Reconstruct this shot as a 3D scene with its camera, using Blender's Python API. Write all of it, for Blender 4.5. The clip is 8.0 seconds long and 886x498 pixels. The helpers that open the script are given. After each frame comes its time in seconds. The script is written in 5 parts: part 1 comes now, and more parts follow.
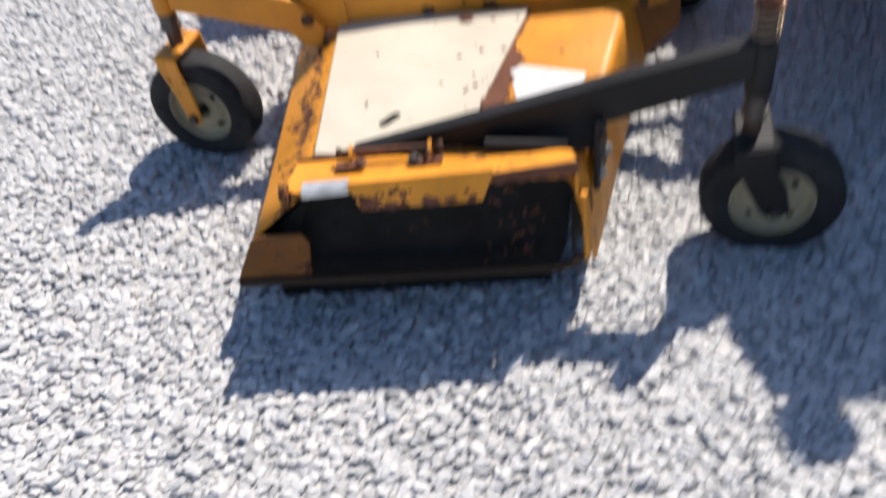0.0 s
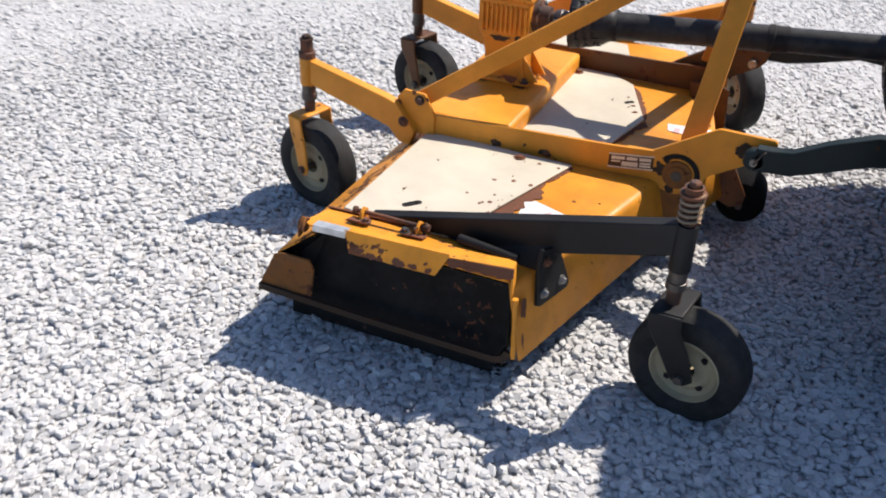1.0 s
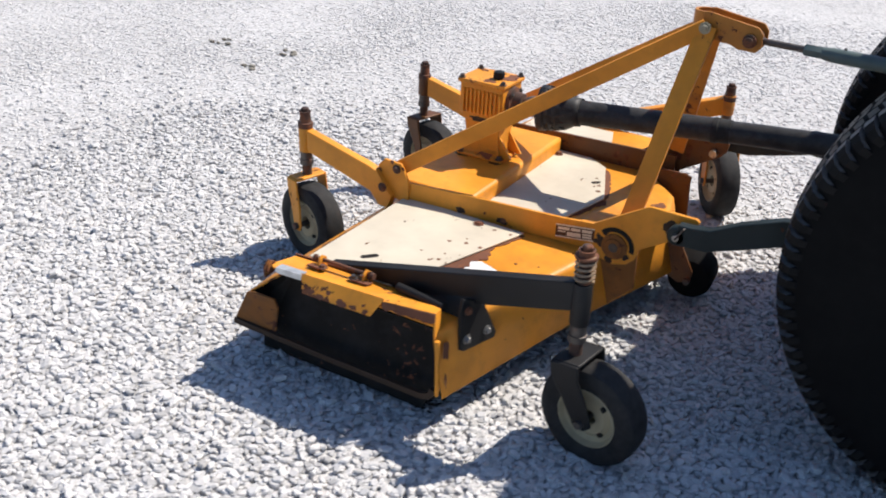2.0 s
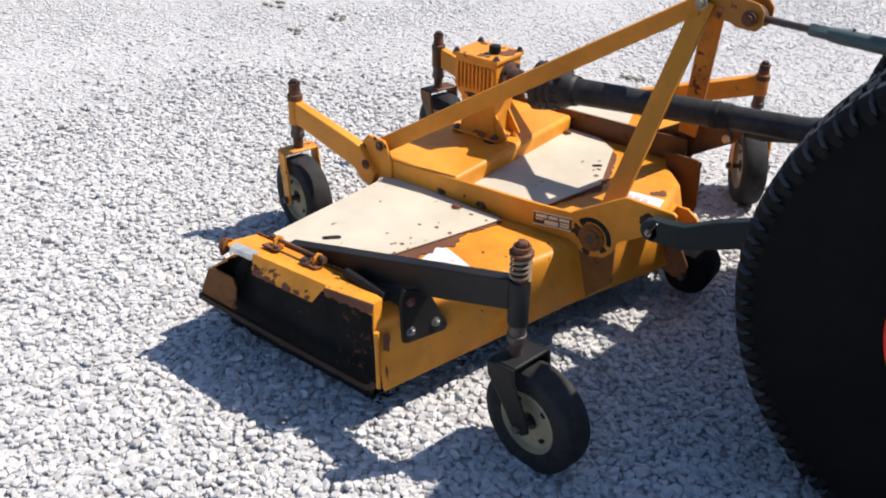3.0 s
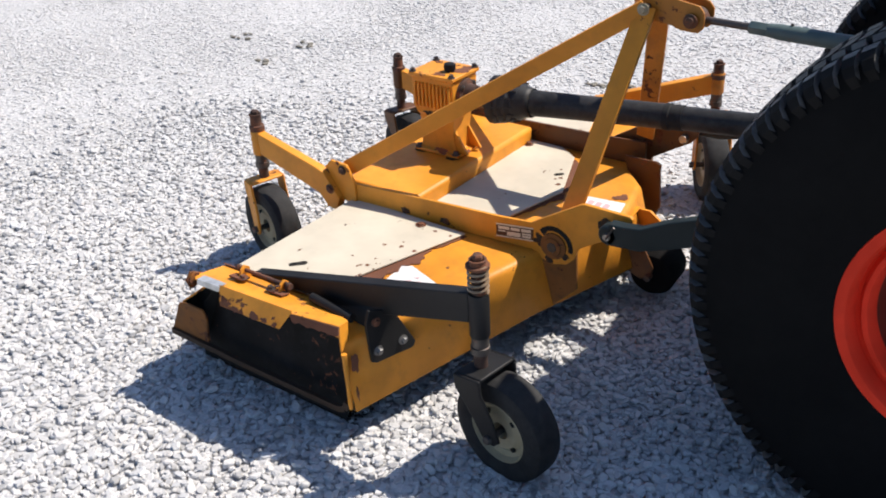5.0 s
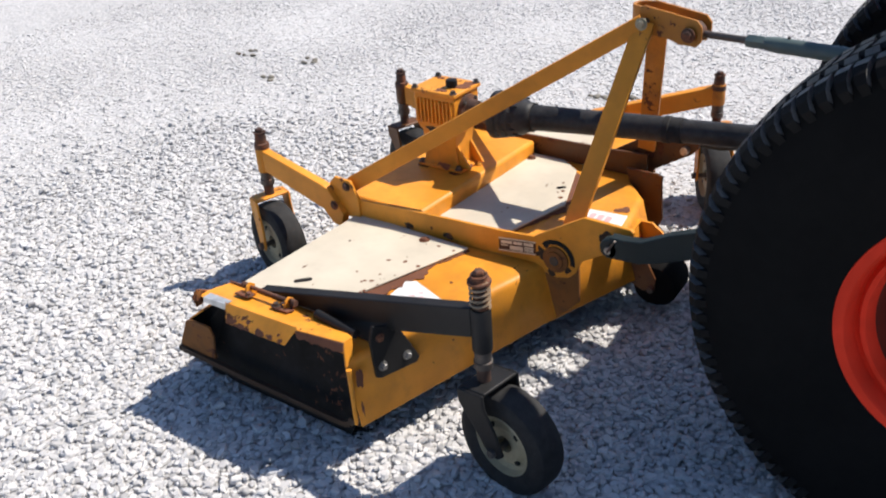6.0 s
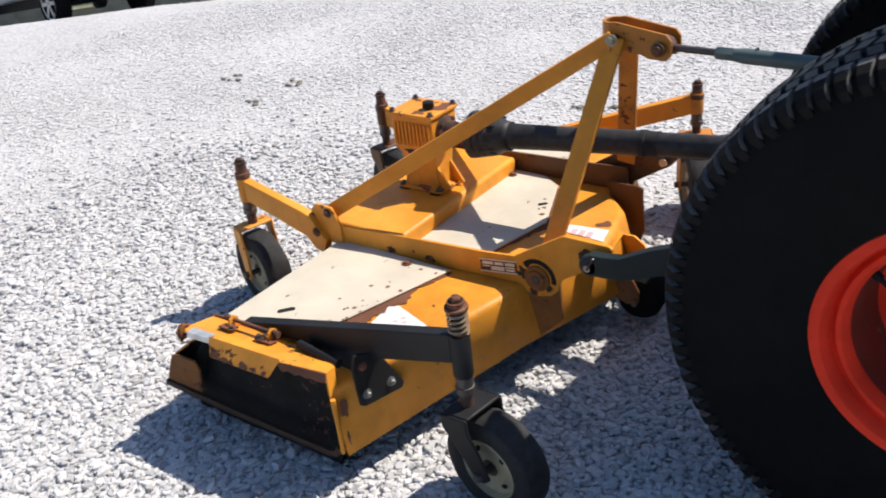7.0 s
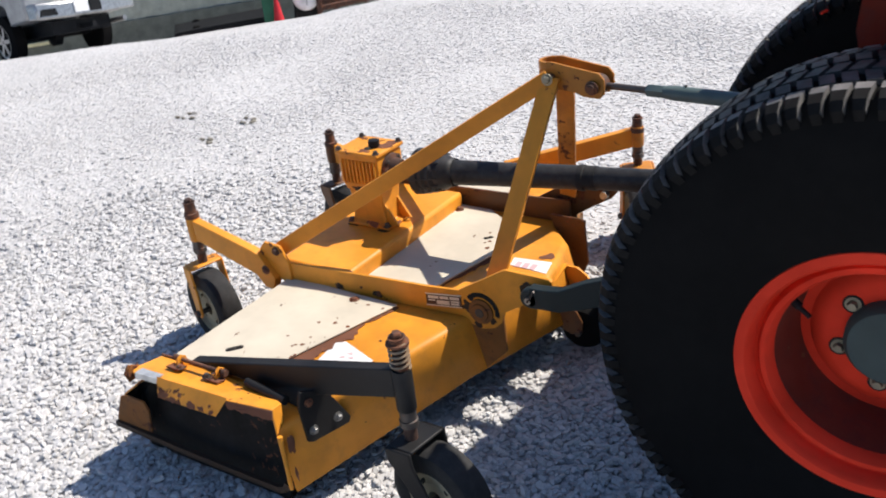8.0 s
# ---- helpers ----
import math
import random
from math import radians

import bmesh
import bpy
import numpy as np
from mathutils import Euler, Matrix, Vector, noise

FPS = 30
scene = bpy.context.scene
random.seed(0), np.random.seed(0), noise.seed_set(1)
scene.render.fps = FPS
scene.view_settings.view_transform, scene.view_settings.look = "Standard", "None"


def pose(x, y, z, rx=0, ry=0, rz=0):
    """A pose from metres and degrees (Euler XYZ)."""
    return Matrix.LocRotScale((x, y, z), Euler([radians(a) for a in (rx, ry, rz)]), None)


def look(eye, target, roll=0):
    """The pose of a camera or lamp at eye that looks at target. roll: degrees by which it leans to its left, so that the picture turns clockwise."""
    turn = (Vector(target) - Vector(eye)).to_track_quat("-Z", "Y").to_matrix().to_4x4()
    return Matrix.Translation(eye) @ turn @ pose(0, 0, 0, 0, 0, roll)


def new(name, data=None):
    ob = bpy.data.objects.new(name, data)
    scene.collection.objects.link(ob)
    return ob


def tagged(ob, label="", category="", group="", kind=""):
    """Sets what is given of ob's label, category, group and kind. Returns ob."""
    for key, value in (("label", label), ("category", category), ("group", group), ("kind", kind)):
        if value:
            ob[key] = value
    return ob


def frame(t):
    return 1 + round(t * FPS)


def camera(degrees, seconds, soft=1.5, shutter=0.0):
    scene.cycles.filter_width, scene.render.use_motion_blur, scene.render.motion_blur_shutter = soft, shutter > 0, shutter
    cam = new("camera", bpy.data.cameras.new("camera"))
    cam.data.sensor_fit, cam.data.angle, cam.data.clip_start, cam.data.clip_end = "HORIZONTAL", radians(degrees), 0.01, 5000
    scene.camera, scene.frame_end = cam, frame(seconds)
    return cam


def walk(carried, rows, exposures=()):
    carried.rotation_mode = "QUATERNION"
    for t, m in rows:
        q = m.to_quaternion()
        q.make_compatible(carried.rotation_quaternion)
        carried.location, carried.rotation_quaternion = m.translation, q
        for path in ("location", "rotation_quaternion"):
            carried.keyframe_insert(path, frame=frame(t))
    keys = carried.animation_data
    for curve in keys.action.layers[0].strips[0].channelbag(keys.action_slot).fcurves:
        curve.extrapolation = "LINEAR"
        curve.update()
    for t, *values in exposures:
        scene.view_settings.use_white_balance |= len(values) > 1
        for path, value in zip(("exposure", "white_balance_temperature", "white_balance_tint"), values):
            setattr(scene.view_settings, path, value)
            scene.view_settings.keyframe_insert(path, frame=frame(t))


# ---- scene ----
cam = camera(50.5, 8.0, soft=1.9, shutter=0.5)
PATH = [
    (0, (0.263, -2.2, 1.362), (0.085, -0.764, -0.019), -8.5),
    (0.1, (0.288, -2.239, 1.39), (0.108, -0.748, 0.079), -5.6),
    (0.2, (0.328, -2.291, 1.4), (0.123, -0.762, 0.13), -3.8),
    (0.3, (0.394, -2.323, 1.395), (0.14, -0.752, 0.174), -2.5),
    (0.5, (0.576, -2.378, 1.415), (0.134, -0.793, 0.284), 1.75),
    (0.7, (0.717, -2.416, 1.447), (0.155, -0.867, 0.314), 2.75),
    (1, (0.871, -2.507, 1.447), (0.203, -0.966, 0.362), 1.8),
    (1.5, (1.147, -2.636, 1.485), (0.321, -1.096, 0.513), 1.6),
    (1.7, (1.22, -2.649, 1.521), (0.377, -1.098, 0.581), 1.6),
    (2.8, (1.561, -2.292, 1.543), (0.514, -0.892, 0.572), 2.5),
    (3, (1.584, -2.26, 1.545), (0.523, -0.9, 0.533), 0.7),
    (3.5, (1.606, -2.248, 1.551), (0.539, -0.904, 0.524), -0.3),
    (4, (1.621, -2.244, 1.557), (0.529, -0.905, 0.551), -0.9),
    (4.5, (1.642, -2.235, 1.559), (0.582, -0.858, 0.568), -1.5),
    (5.8, (1.695, -2.23, 1.574), (0.589, -0.874, 0.607), -5.2),
    (6, (1.691, -2.232, 1.582), (0.605, -0.855, 0.621), -4.2),
    (6.5, (1.713, -2.207, 1.6), (0.622, -0.812, 0.672), -3.7),
    (7, (1.732, -2.184, 1.615), (0.638, -0.802, 0.67), -6.8),
    (7.5, (1.775, -2.159, 1.607), (0.767, -0.726, 0.643), -5.2),
    (7.8, (1.783, -2.165, 1.639), (0.745, -0.721, 0.725), -5.46),
    (8, (1.806, -2.184, 1.647), (0.761, -0.734, 0.751), -6.8),
]
walk(cam, [(t, look(eye, target, roll)) for t, eye, target, roll in PATH])

# ---- world, sun, exposure ----
scene.view_settings.exposure = 0.265
SUN_DIR = Vector((0.475, 0.61, 1.0)).normalized()
world = bpy.data.worlds.new("world")
scene.world = world
world.use_nodes = True
wn = world.node_tree
sky = wn.nodes.new("ShaderNodeTexSky")
sky.sky_type = "NISHITA"
sky.sun_disc = False
sky.ozone_density = 7.0
sky.sun_elevation = math.asin(SUN_DIR.z)
sky.sun_rotation = math.atan2(SUN_DIR.x, SUN_DIR.y)
wn.links.new(sky.outputs[0], wn.nodes["Background"].inputs[0])
wn.nodes["Background"].inputs[1].default_value = 0.112
lamp = bpy.data.lights.new("sun", "SUN")
lamp.energy, lamp.angle, lamp.color = 5.5, radians(0.53), (1.0, 0.93, 0.85)
sun = new("sun", lamp)
sun.matrix_world = look(SUN_DIR * 60, (0, 0, 0))

# ---- materials ----


def material(name):
    m = bpy.data.materials.new(name)
    m.use_nodes = True
    nt = m.node_tree
    return m, nt, nt.nodes["Principled BSDF"]


def node(nt, kind, **inputs):
    n = nt.nodes.new(kind)
    for key, value in inputs.items():
        n.inputs[key.replace("_", " ")].default_value = value
    return n


def noise_tex(nt, coord, scale, detail=4.0, rough=0.55, distortion=0.0):
    n = node(nt, "ShaderNodeTexNoise", Scale=scale, Detail=detail, Roughness=rough, Distortion=distortion)
    nt.links.new(coord, n.inputs["Vector"])
    return n.outputs["Fac"]


def ramp(nt, fac, stops):
    r = nt.nodes.new("ShaderNodeValToRGB")
    e = r.color_ramp.elements
    while len(e) < len(stops):
        e.new(0.5)
    for i, (p, c) in enumerate(stops):
        e[i].position = p
        e[i].color = (*c, 1) if isinstance(c, tuple) else (c, c, c, 1)
    nt.links.new(fac, r.inputs[0])
    return r.outputs[0]


def mix(nt, fac, a, b, mode="MIX"):
    n = nt.nodes.new("ShaderNodeMix")
    n.data_type, n.blend_type = "RGBA", mode
    for socket, value in ((n.inputs[0], fac), (n.inputs[6], a), (n.inputs[7], b)):
        if isinstance(value, (int, float)):
            socket.default_value = value
        elif isinstance(value, tuple):
            socket.default_value = (*value, 1)
        else:
            nt.links.new(value, socket)
    return n.outputs[2]


def calc(nt, op, a, b=0.0, clamp=False):
    n = nt.nodes.new("ShaderNodeMath")
    n.operation, n.use_clamp = op, clamp
    for socket, value in zip(n.inputs, (a, b)):
        if isinstance(value, (int, float)):
            socket.default_value = value
        else:
            nt.links.new(value, socket)
    return n.outputs[0]


def position(nt):
    return nt.nodes.new("ShaderNodeNewGeometry").outputs["Position"]


def bump(nt, bsdf, height, strength, distance=0.002):
    b = node(nt, "ShaderNodeBump", Strength=strength, Distance=distance)
    nt.links.new(height, b.inputs["Height"])
    nt.links.new(b.outputs[0], bsdf.inputs["Normal"])


RUST_DARK, RUST = (0.055, 0.02, 0.012), (0.16, 0.06, 0.028)


def paint(name, colour, wear=0.5, dirt=0.35, rough=0.42, band=None, metallic=0.0, fading=0.2):
    """Old sprayed paint: faded in patches, dirty, rust breaking through in spots; band: (axis, place, width) of a rusted edge."""
    m, nt, b = material(name)
    pos = position(nt)
    fade = noise_tex(nt, pos, 5.0, 3)
    grime = noise_tex(nt, pos, 22.0, 6, 0.65)
    spots = noise_tex(nt, pos, 46.0, 5, 0.6, 0.4)
    region = noise_tex(nt, pos, 6.5, 3)
    light = tuple(min(1, c * 1.08 + 0.006) for c in colour)
    dark = tuple(c * (1 - fading) for c in colour)
    base = mix(nt, ramp(nt, fade, [(0.35, 0.0), (0.65, 1.0)]), dark, light)
    dirty = tuple(c * 0.45 + 0.02 for c in colour)
    base = mix(nt, calc(nt, "MULTIPLY", ramp(nt, grime, [(0.48, 0.0), (0.75, 1.0)]), dirt), base, dirty)
    amount = calc(nt, "ADD", spots, calc(nt, "MULTIPLY", calc(nt, "SUBTRACT", region, 0.5), 0.75))
    if band:
        sep = nt.nodes.new("ShaderNodeSeparateXYZ")
        nt.links.new(pos, sep.inputs[0])
        for axis, place, width, lift in band:
            off = calc(nt, "ABSOLUTE", calc(nt, "SUBTRACT", sep.outputs["XYZ".index(axis)], place))
            near = calc(nt, "SUBTRACT", 1.0, calc(nt, "DIVIDE", off, width), True)
            amount = calc(nt, "ADD", amount, calc(nt, "MULTIPLY", near, lift))
    edge = 0.80 - 0.16 * wear
    mask = ramp(nt, amount, [(edge, 0.0), (edge + 0.025, 1.0)])
    rust = mix(nt, ramp(nt, grime, [(0.4, 0.0), (0.6, 1.0)]), RUST_DARK, RUST)
    nt.links.new(mix(nt, mask, base, rust), b.inputs["Base Color"])
    r = mix(nt, mask, mix(nt, grime, (rough - 0.08,) * 3, (rough + 0.18,) * 3), (0.9, 0.9, 0.9))
    nt.links.new(r, b.inputs["Roughness"])
    b.inputs["Metallic"].default_value = metallic
    b.inputs["Specular IOR Level"].default_value = 0.32
    bump(nt, b, calc(nt, "SUBTRACT", calc(nt, "MULTIPLY", grime, 0.35), mask), 0.35, 0.0012)
    return m


def metal(name, colour, rough=0.45, rust=0.5, metallic=0.7):
    m, nt, b = material(name)
    pos = position(nt)
    a, c = noise_tex(nt, pos, 30, 5, 0.6), noise_tex(nt, pos, 9, 3)
    base = mix(nt, ramp(nt, a, [(0.35, 0.0), (0.7, 1.0)]), tuple(x * 0.6 for x in colour), colour)
    mask = ramp(nt, calc(nt, "ADD", calc(nt, "MULTIPLY", a, 0.6), calc(nt, "MULTIPLY", c, 0.4)), [(0.72 - 0.3 * rust, 0.0), (0.80 - 0.3 * rust, 1.0)])
    nt.links.new(mix(nt, mask, base, RUST), b.inputs["Base Color"])
    nt.links.new(mix(nt, mask, (rough,) * 3, (0.9,) * 3), b.inputs["Roughness"])
    nt.links.new(calc(nt, "MULTIPLY", calc(nt, "SUBTRACT", 1.0, mask), metallic), b.inputs["Metallic"])
    bump(nt, b, a, 0.3, 0.001)
    return m


def rubber(name, colour, dust, rough=0.8, gloss=0.3):
    m, nt, b = material(name)
    pos = position(nt)
    a, c = noise_tex(nt, pos, 35, 6, 0.7), noise_tex(nt, pos, 6, 3)
    f = calc(nt, "MULTIPLY", ramp(nt, calc(nt, "ADD", calc(nt, "MULTIPLY", a, 0.5), calc(nt, "MULTIPLY", c, 0.5)), [(0.38, 0.0), (0.66, 1.0)]), dust)
    nt.links.new(mix(nt, f, colour, (0.26, 0.25, 0.24)), b.inputs["Base Color"])
    b.inputs["Roughness"].default_value = rough
    b.inputs["Specular IOR Level"].default_value = gloss
    bump(nt, b, a, 0.4, 0.001)
    return m


YELLOW = (0.745, 0.288, 0.023)
M_YELLOW = paint("yellow_paint", YELLOW, 0.35, 0.30)
M_YELLOW_WORN = paint("yellow_paint_worn", YELLOW, 0.75, 0.5)
# rust brown, darkened further: the shade on these unlit parts is in the colour
M_YELLOW_FAR = paint("yellow_paint_rust_and_shade", (0.13, 0.050, 0.013), 0.95, 0.8)
M_YELLOW_DULL = paint("yellow_paint_dulled_brown", (0.52, 0.20, 0.022), 0.6, 0.7)
M_LINK_PALE = paint("green_grey_paint", (0.11, 0.155, 0.15), 0.2, 0.3, 0.45)
M_YELLOW_EDGE = paint("yellow_paint_rusty_rear", YELLOW, 0.45, 0.45, band=[("X", -0.165, 0.07, 0.24)])
M_LIP = paint("yellow_paint_chipped", YELLOW, 0.75, 0.4, band=[("Z", 0.298, 0.035, 0.16)])
M_CREAM = paint("cream_paint", (0.545, 0.485, 0.38), 0.45, 0.10, 0.6, fading=0.08)
M_RUST_STRIP = paint("rusted_strip", (0.17, 0.065, 0.034), 0.7, 0.6, 0.85)
M_BLACK = paint("black_paint", (0.0065, 0.006, 0.006), 0.12, 0.15, 0.55)
M_ORANGE = paint("orange_red_paint", (0.84, 0.045, 0.016), 0.0, 0.12, 0.7)
M_RED = paint("red_paint", (0.55, 0.02, 0.03), 0.0, 0.2, 0.5)
# dirt in the rim well; on the fender wall the brown paints shade
M_WELL = paint("dirt_and_shade_brown_paint", (0.17, 0.022, 0.010), 0.3, 0.8, 0.8)
M_ORANGE.node_tree.nodes["Principled BSDF"].inputs["Specular IOR Level"].default_value = 0.2
M_RUSTY = metal("rusty_iron", (0.10, 0.055, 0.04), 0.7, 0.8, 0.3)
M_STEEL = metal("worn_steel", (0.42, 0.40, 0.38), 0.38, 0.35, 0.9)
M_BOLT = metal("dark_bolt", (0.13, 0.115, 0.105), 0.5, 0.6, 0.7)
M_ZINC = metal("zinc_bolt", (0.40, 0.39, 0.37), 0.42, 0.25, 0.8)
M_LINK = paint("dark_green_grey_paint", (0.009, 0.018, 0.019), 0.25, 0.3, 0.45)
M_TUBE = rubber("black_plastic", (0.006, 0.0065, 0.008), 0.04, 0.55, 0.16)
M_SHAFT = rubber("dusty_black_plastic", (0.009, 0.0095, 0.011), 0.16, 0.55, 0.3)
M_TYRE = rubber("tyre_rubber", (0.0062, 0.006, 0.006), 0.012, 1.0, 0.1)
M_TREAD = rubber("tread_rubber", (0.009, 0.009, 0.010), 0.26, 0.55, 0.15)
M_CASTER = rubber("caster_rubber", (0.010, 0.010, 0.0105), 0.10, 0.8)
# near-black for openings, holes and recesses: their shade is put into the colour
M_INSIDE = paint("dark_recess_inside", (0.014, 0.012, 0.010), 0.5, 0.8, 0.9)
M_STAIN = paint("stained_yellow", (0.24, 0.09, 0.018), 0.9, 0.95, 0.75, band=[("X", -0.06, 0.12, 0.6)])
M_RIM = paint("dirty_cream_paint", (0.42, 0.36, 0.23), 0.6, 0.6, 0.6)
M_WHEELBOLT = metal("dull_yellow_zinc", (0.40, 0.36, 0.26), 0.5, 0.35, 0.5)
M_GRIME = paint("oily_grime", (0.045, 0.024, 0.012), 0.5, 0.7, 0.7)
M_HUB = paint("teal_grey_paint", (0.05, 0.075, 0.072), 0.3, 0.5, 0.6)
M_SPRING = metal("tarnished_spring_steel", (0.42, 0.30, 0.19), 0.5, 0.35, 0.6)
# caked grass, kept near black to paint the shade under the deck
M_CAKED_SHADE = paint("caked_grass_and_shade", (0.012, 0.0095, 0.0075), 0.6, 0.8, 0.95)
# worn lug edges, made greyer to paint the sunlight on them
M_LUG_SUNLIT = rubber("worn_sunlit_grey_rubber", (0.05, 0.049, 0.047), 0.8, 0.6, 0.25)
M_LUG = rubber("lug_rubber", (0.0055, 0.0053, 0.0053), 0.03, 0.75, 0.12)
M_LID = paint("yellow_paint_rust_blotched", YELLOW, 1.15, 0.5)
M_WHITE = paint("white_sticker", (0.82, 0.80, 0.78), 0.12, 0.1, 0.5)
M_PINK = paint("faded_red_print", (0.72, 0.46, 0.47), 0.0, 0.2, 0.5)
M_SILVER = metal("silver_tape", (0.78, 0.78, 0.76), 0.3, 0.1, 0.5)


def gravel_material(name, spread):
    """Limestone chips; spread: how much the stones differ in tone."""
    m, nt, b = material(name)
    g = nt.nodes.new("ShaderNodeNewGeometry")
    pos = g.outputs["Position"]
    def grey(v, warm=0.0):
        v = 0.505 + (v - 0.505) * spread
        return (v * (1.0 + warm), v * 0.983, v * (0.966 - warm))
    tone = ramp(nt, g.outputs["Random Per Island"], [(0.0, grey(0.36)), (0.14, grey(0.45)), (0.5, grey(0.51)), (0.80, grey(0.55)), (0.92, grey(0.53, 0.03)), (1.0, grey(0.60))])
    grain = noise_tex(nt, pos, 140, 4, 0.6)
    nt.links.new(mix(nt, 0.3, tone, ramp(nt, grain, [(0.3, 0.38), (0.7, 0.64)]), "OVERLAY"), b.inputs["Base Color"])
    b.inputs["Roughness"].default_value = 0.9
    bump(nt, b, grain, 0.2, 0.0015)
    return m


def ground_material():
    """Packed stone: a cell pattern the size of the loose stones, which lie over it close by."""
    m, nt, b = material("gravel_bed")
    pos = position(nt)
    v = node(nt, "ShaderNodeTexVoronoi", Scale=75.0, Randomness=1.0)
    nt.links.new(pos, v.inputs["Vector"])
    v2 = node(nt, "ShaderNodeTexVoronoi", Scale=48.0, Randomness=1.0)
    nt.links.new(pos, v2.inputs["Vector"])
    sep = nt.nodes.new("ShaderNodeSeparateColor")
    nt.links.new(v.outputs["Color"], sep.inputs[0])
    tone = ramp(nt, sep.outputs[0], [(0.0, (0.40, 0.396, 0.393)), (0.3, (0.485, 0.48, 0.476)), (0.6, (0.53, 0.523, 0.517)), (0.9, (0.555, 0.537, 0.515)), (1.0, (0.585, 0.575, 0.565))])
    # cell edges darkened: the shade between stones put into the colour
    gap = ramp(nt, v.outputs["Distance"], [(0.4, 1.0), (0.8, 0.7)])
    patch = ramp(nt, noise_tex(nt, pos, 0.9, 4, 0.6), [(0.3, 0.92), (0.7, 1.06)])
    c = mix(nt, 1.0, mix(nt, 1.0, tone, gap, "MULTIPLY"), patch, "MULTIPLY")
    nt.links.new(c, b.inputs["Base Color"])
    b.inputs["Roughness"].default_value = 0.92
    h = calc(nt, "ADD", calc(nt, "MULTIPLY", v.outputs["Distance"], -1.0), calc(nt, "MULTIPLY", v2.outputs["Distance"], -0.7))
    bump(nt, b, h, 0.25, 0.005)
    return m


M_STONE = gravel_material("crushed_limestone", 1.25)
M_STONE_FAR = gravel_material("trodden_limestone", 0.7)
M_GROUND = ground_material()

# ---- building helpers ----
PLACE = {}
LEAN = [0.0]  # the deck and its frame ride a little higher on the discharge side


def thing(name, at, label, category, group="", kind=""):
    ob = new(name)
    ob.location = at
    ob.empty_display_size = 0.1
    PLACE[ob.name] = Vector(at)
    return tagged(ob, label, category, group, kind)


def mesh_from(bm, name):
    bmesh.ops.recalc_face_normals(bm, faces=bm.faces)
    me = bpy.data.meshes.new(name)
    bm.to_mesh(me)
    bm.free()
    return me


def smooth_edges(me, degrees=35):
    me.polygons.foreach_set("use_smooth", [True] * len(me.polygons))
    me.set_sharp_from_angle(angle=radians(degrees))


def part(name, bm, mat, parent=None, label="", smooth=True, bevel=0.0):
    """Links a bmesh, given in world metres, as one mesh object under a thing or a part."""
    for v in bm.verts:
        v.co.z += LEAN[0] * (0.1 - v.co.y)
    c = sum((v.co for v in bm.verts), Vector()) / max(1, len(bm.verts))
    bmesh.ops.translate(bm, verts=bm.verts, vec=-c)
    me = mesh_from(bm, name)
    me.materials.append(mat)
    if smooth:
        smooth_edges(me)
    ob = new(name, me)
    ob.location = c - (PLACE[parent.name] if parent else Vector())
    PLACE[ob.name] = c
    ob.parent = parent
    if bevel:
        mod = ob.modifiers.new("bevel", "BEVEL")
        mod.width, mod.segments, mod.limit_method, mod.angle_limit = bevel, 2, "ANGLE", radians(40)
    return tagged(ob, label)


def slab(bm, points, off):
    """A plate: a polygon of 3D points, pushed along off."""
    a = [bm.verts.new(p) for p in points]
    b = [bm.verts.new(Vector(p) + Vector(off)) for p in points]
    n = len(a)
    bm.faces.new(a)
    bm.faces.new(b[::-1])
    for i in range(n):
        bm.faces.new((a[i], b[i], b[(i + 1) % n], a[(i + 1) % n]))
    return bm


def box(bm, lo, hi):
    (x0, y0, z0), (x1, y1, z1) = lo, hi
    return slab(bm, [(x0, y0, z0), (x1, y0, z0), (x1, y1, z0), (x0, y1, z0)], (0, 0, z1 - z0))


def beam(bm, p0, p1, wide, high, up=(0, 0, 1)):
    """A flat or square bar from p0 to p1."""
    p0, p1 = Vector(p0), Vector(p1)
    d = (p1 - p0).normalized()
    s = d.cross(Vector(up)).normalized()
    u = s.cross(d)
    ring = [p0 + s * a * wide / 2 + u * b * high / 2 for a, b in ((-1, -1), (1, -1), (1, 1), (-1, 1))]
    return slab(bm, ring, p1 - p0)


def turned(bm, p0, p1, profile, seg=24, cap=True):
    """A turned body on the axis p0 to p1: profile rows of (share of the way, radius)."""
    p0, p1 = Vector(p0), Vector(p1)
    d = (p1 - p0).normalized()
    s = d.orthogonal().normalized()
    u = d.cross(s)
    rings = []
    for f, r in profile:
        c = p0.lerp(p1, f)
        rings.append([bm.verts.new(c + (s * math.cos(2 * math.pi * i / seg) + u * math.sin(2 * math.pi * i / seg)) * max(r, 1e-4)) for i in range(seg)])
    for a, b in zip(rings, rings[1:]):
        for i in range(seg):
            bm.faces.new((a[i], a[(i + 1) % seg], b[(i + 1) % seg], b[i]))
    if cap:
        bm.faces.new(rings[0][::-1])
        bm.faces.new(rings[-1])
    return bm


def rod(bm, p0, p1, r, seg=16):
    return turned(bm, p0, p1, [(0, r), (1, r)], seg)


def bolt(name, at, direction, parent, mat=None, r=0.009, h=0.008, washer=True, label=""):
    """A hexagon head on its washer."""
    bm, p, d = bmesh.new(), Vector(at), Vector(direction).normalized()
    if washer:
        rod(bm, p, p + d * 0.0025, r * 1.55, 14)
    turned(bm, p + d * 0.002, p + d * (0.002 + h), [(0, r), (0.75, r), (1, r * 0.8)], 6)
    return part(name, bm, mat or M_BOLT, parent, label)

# ---- ground ----


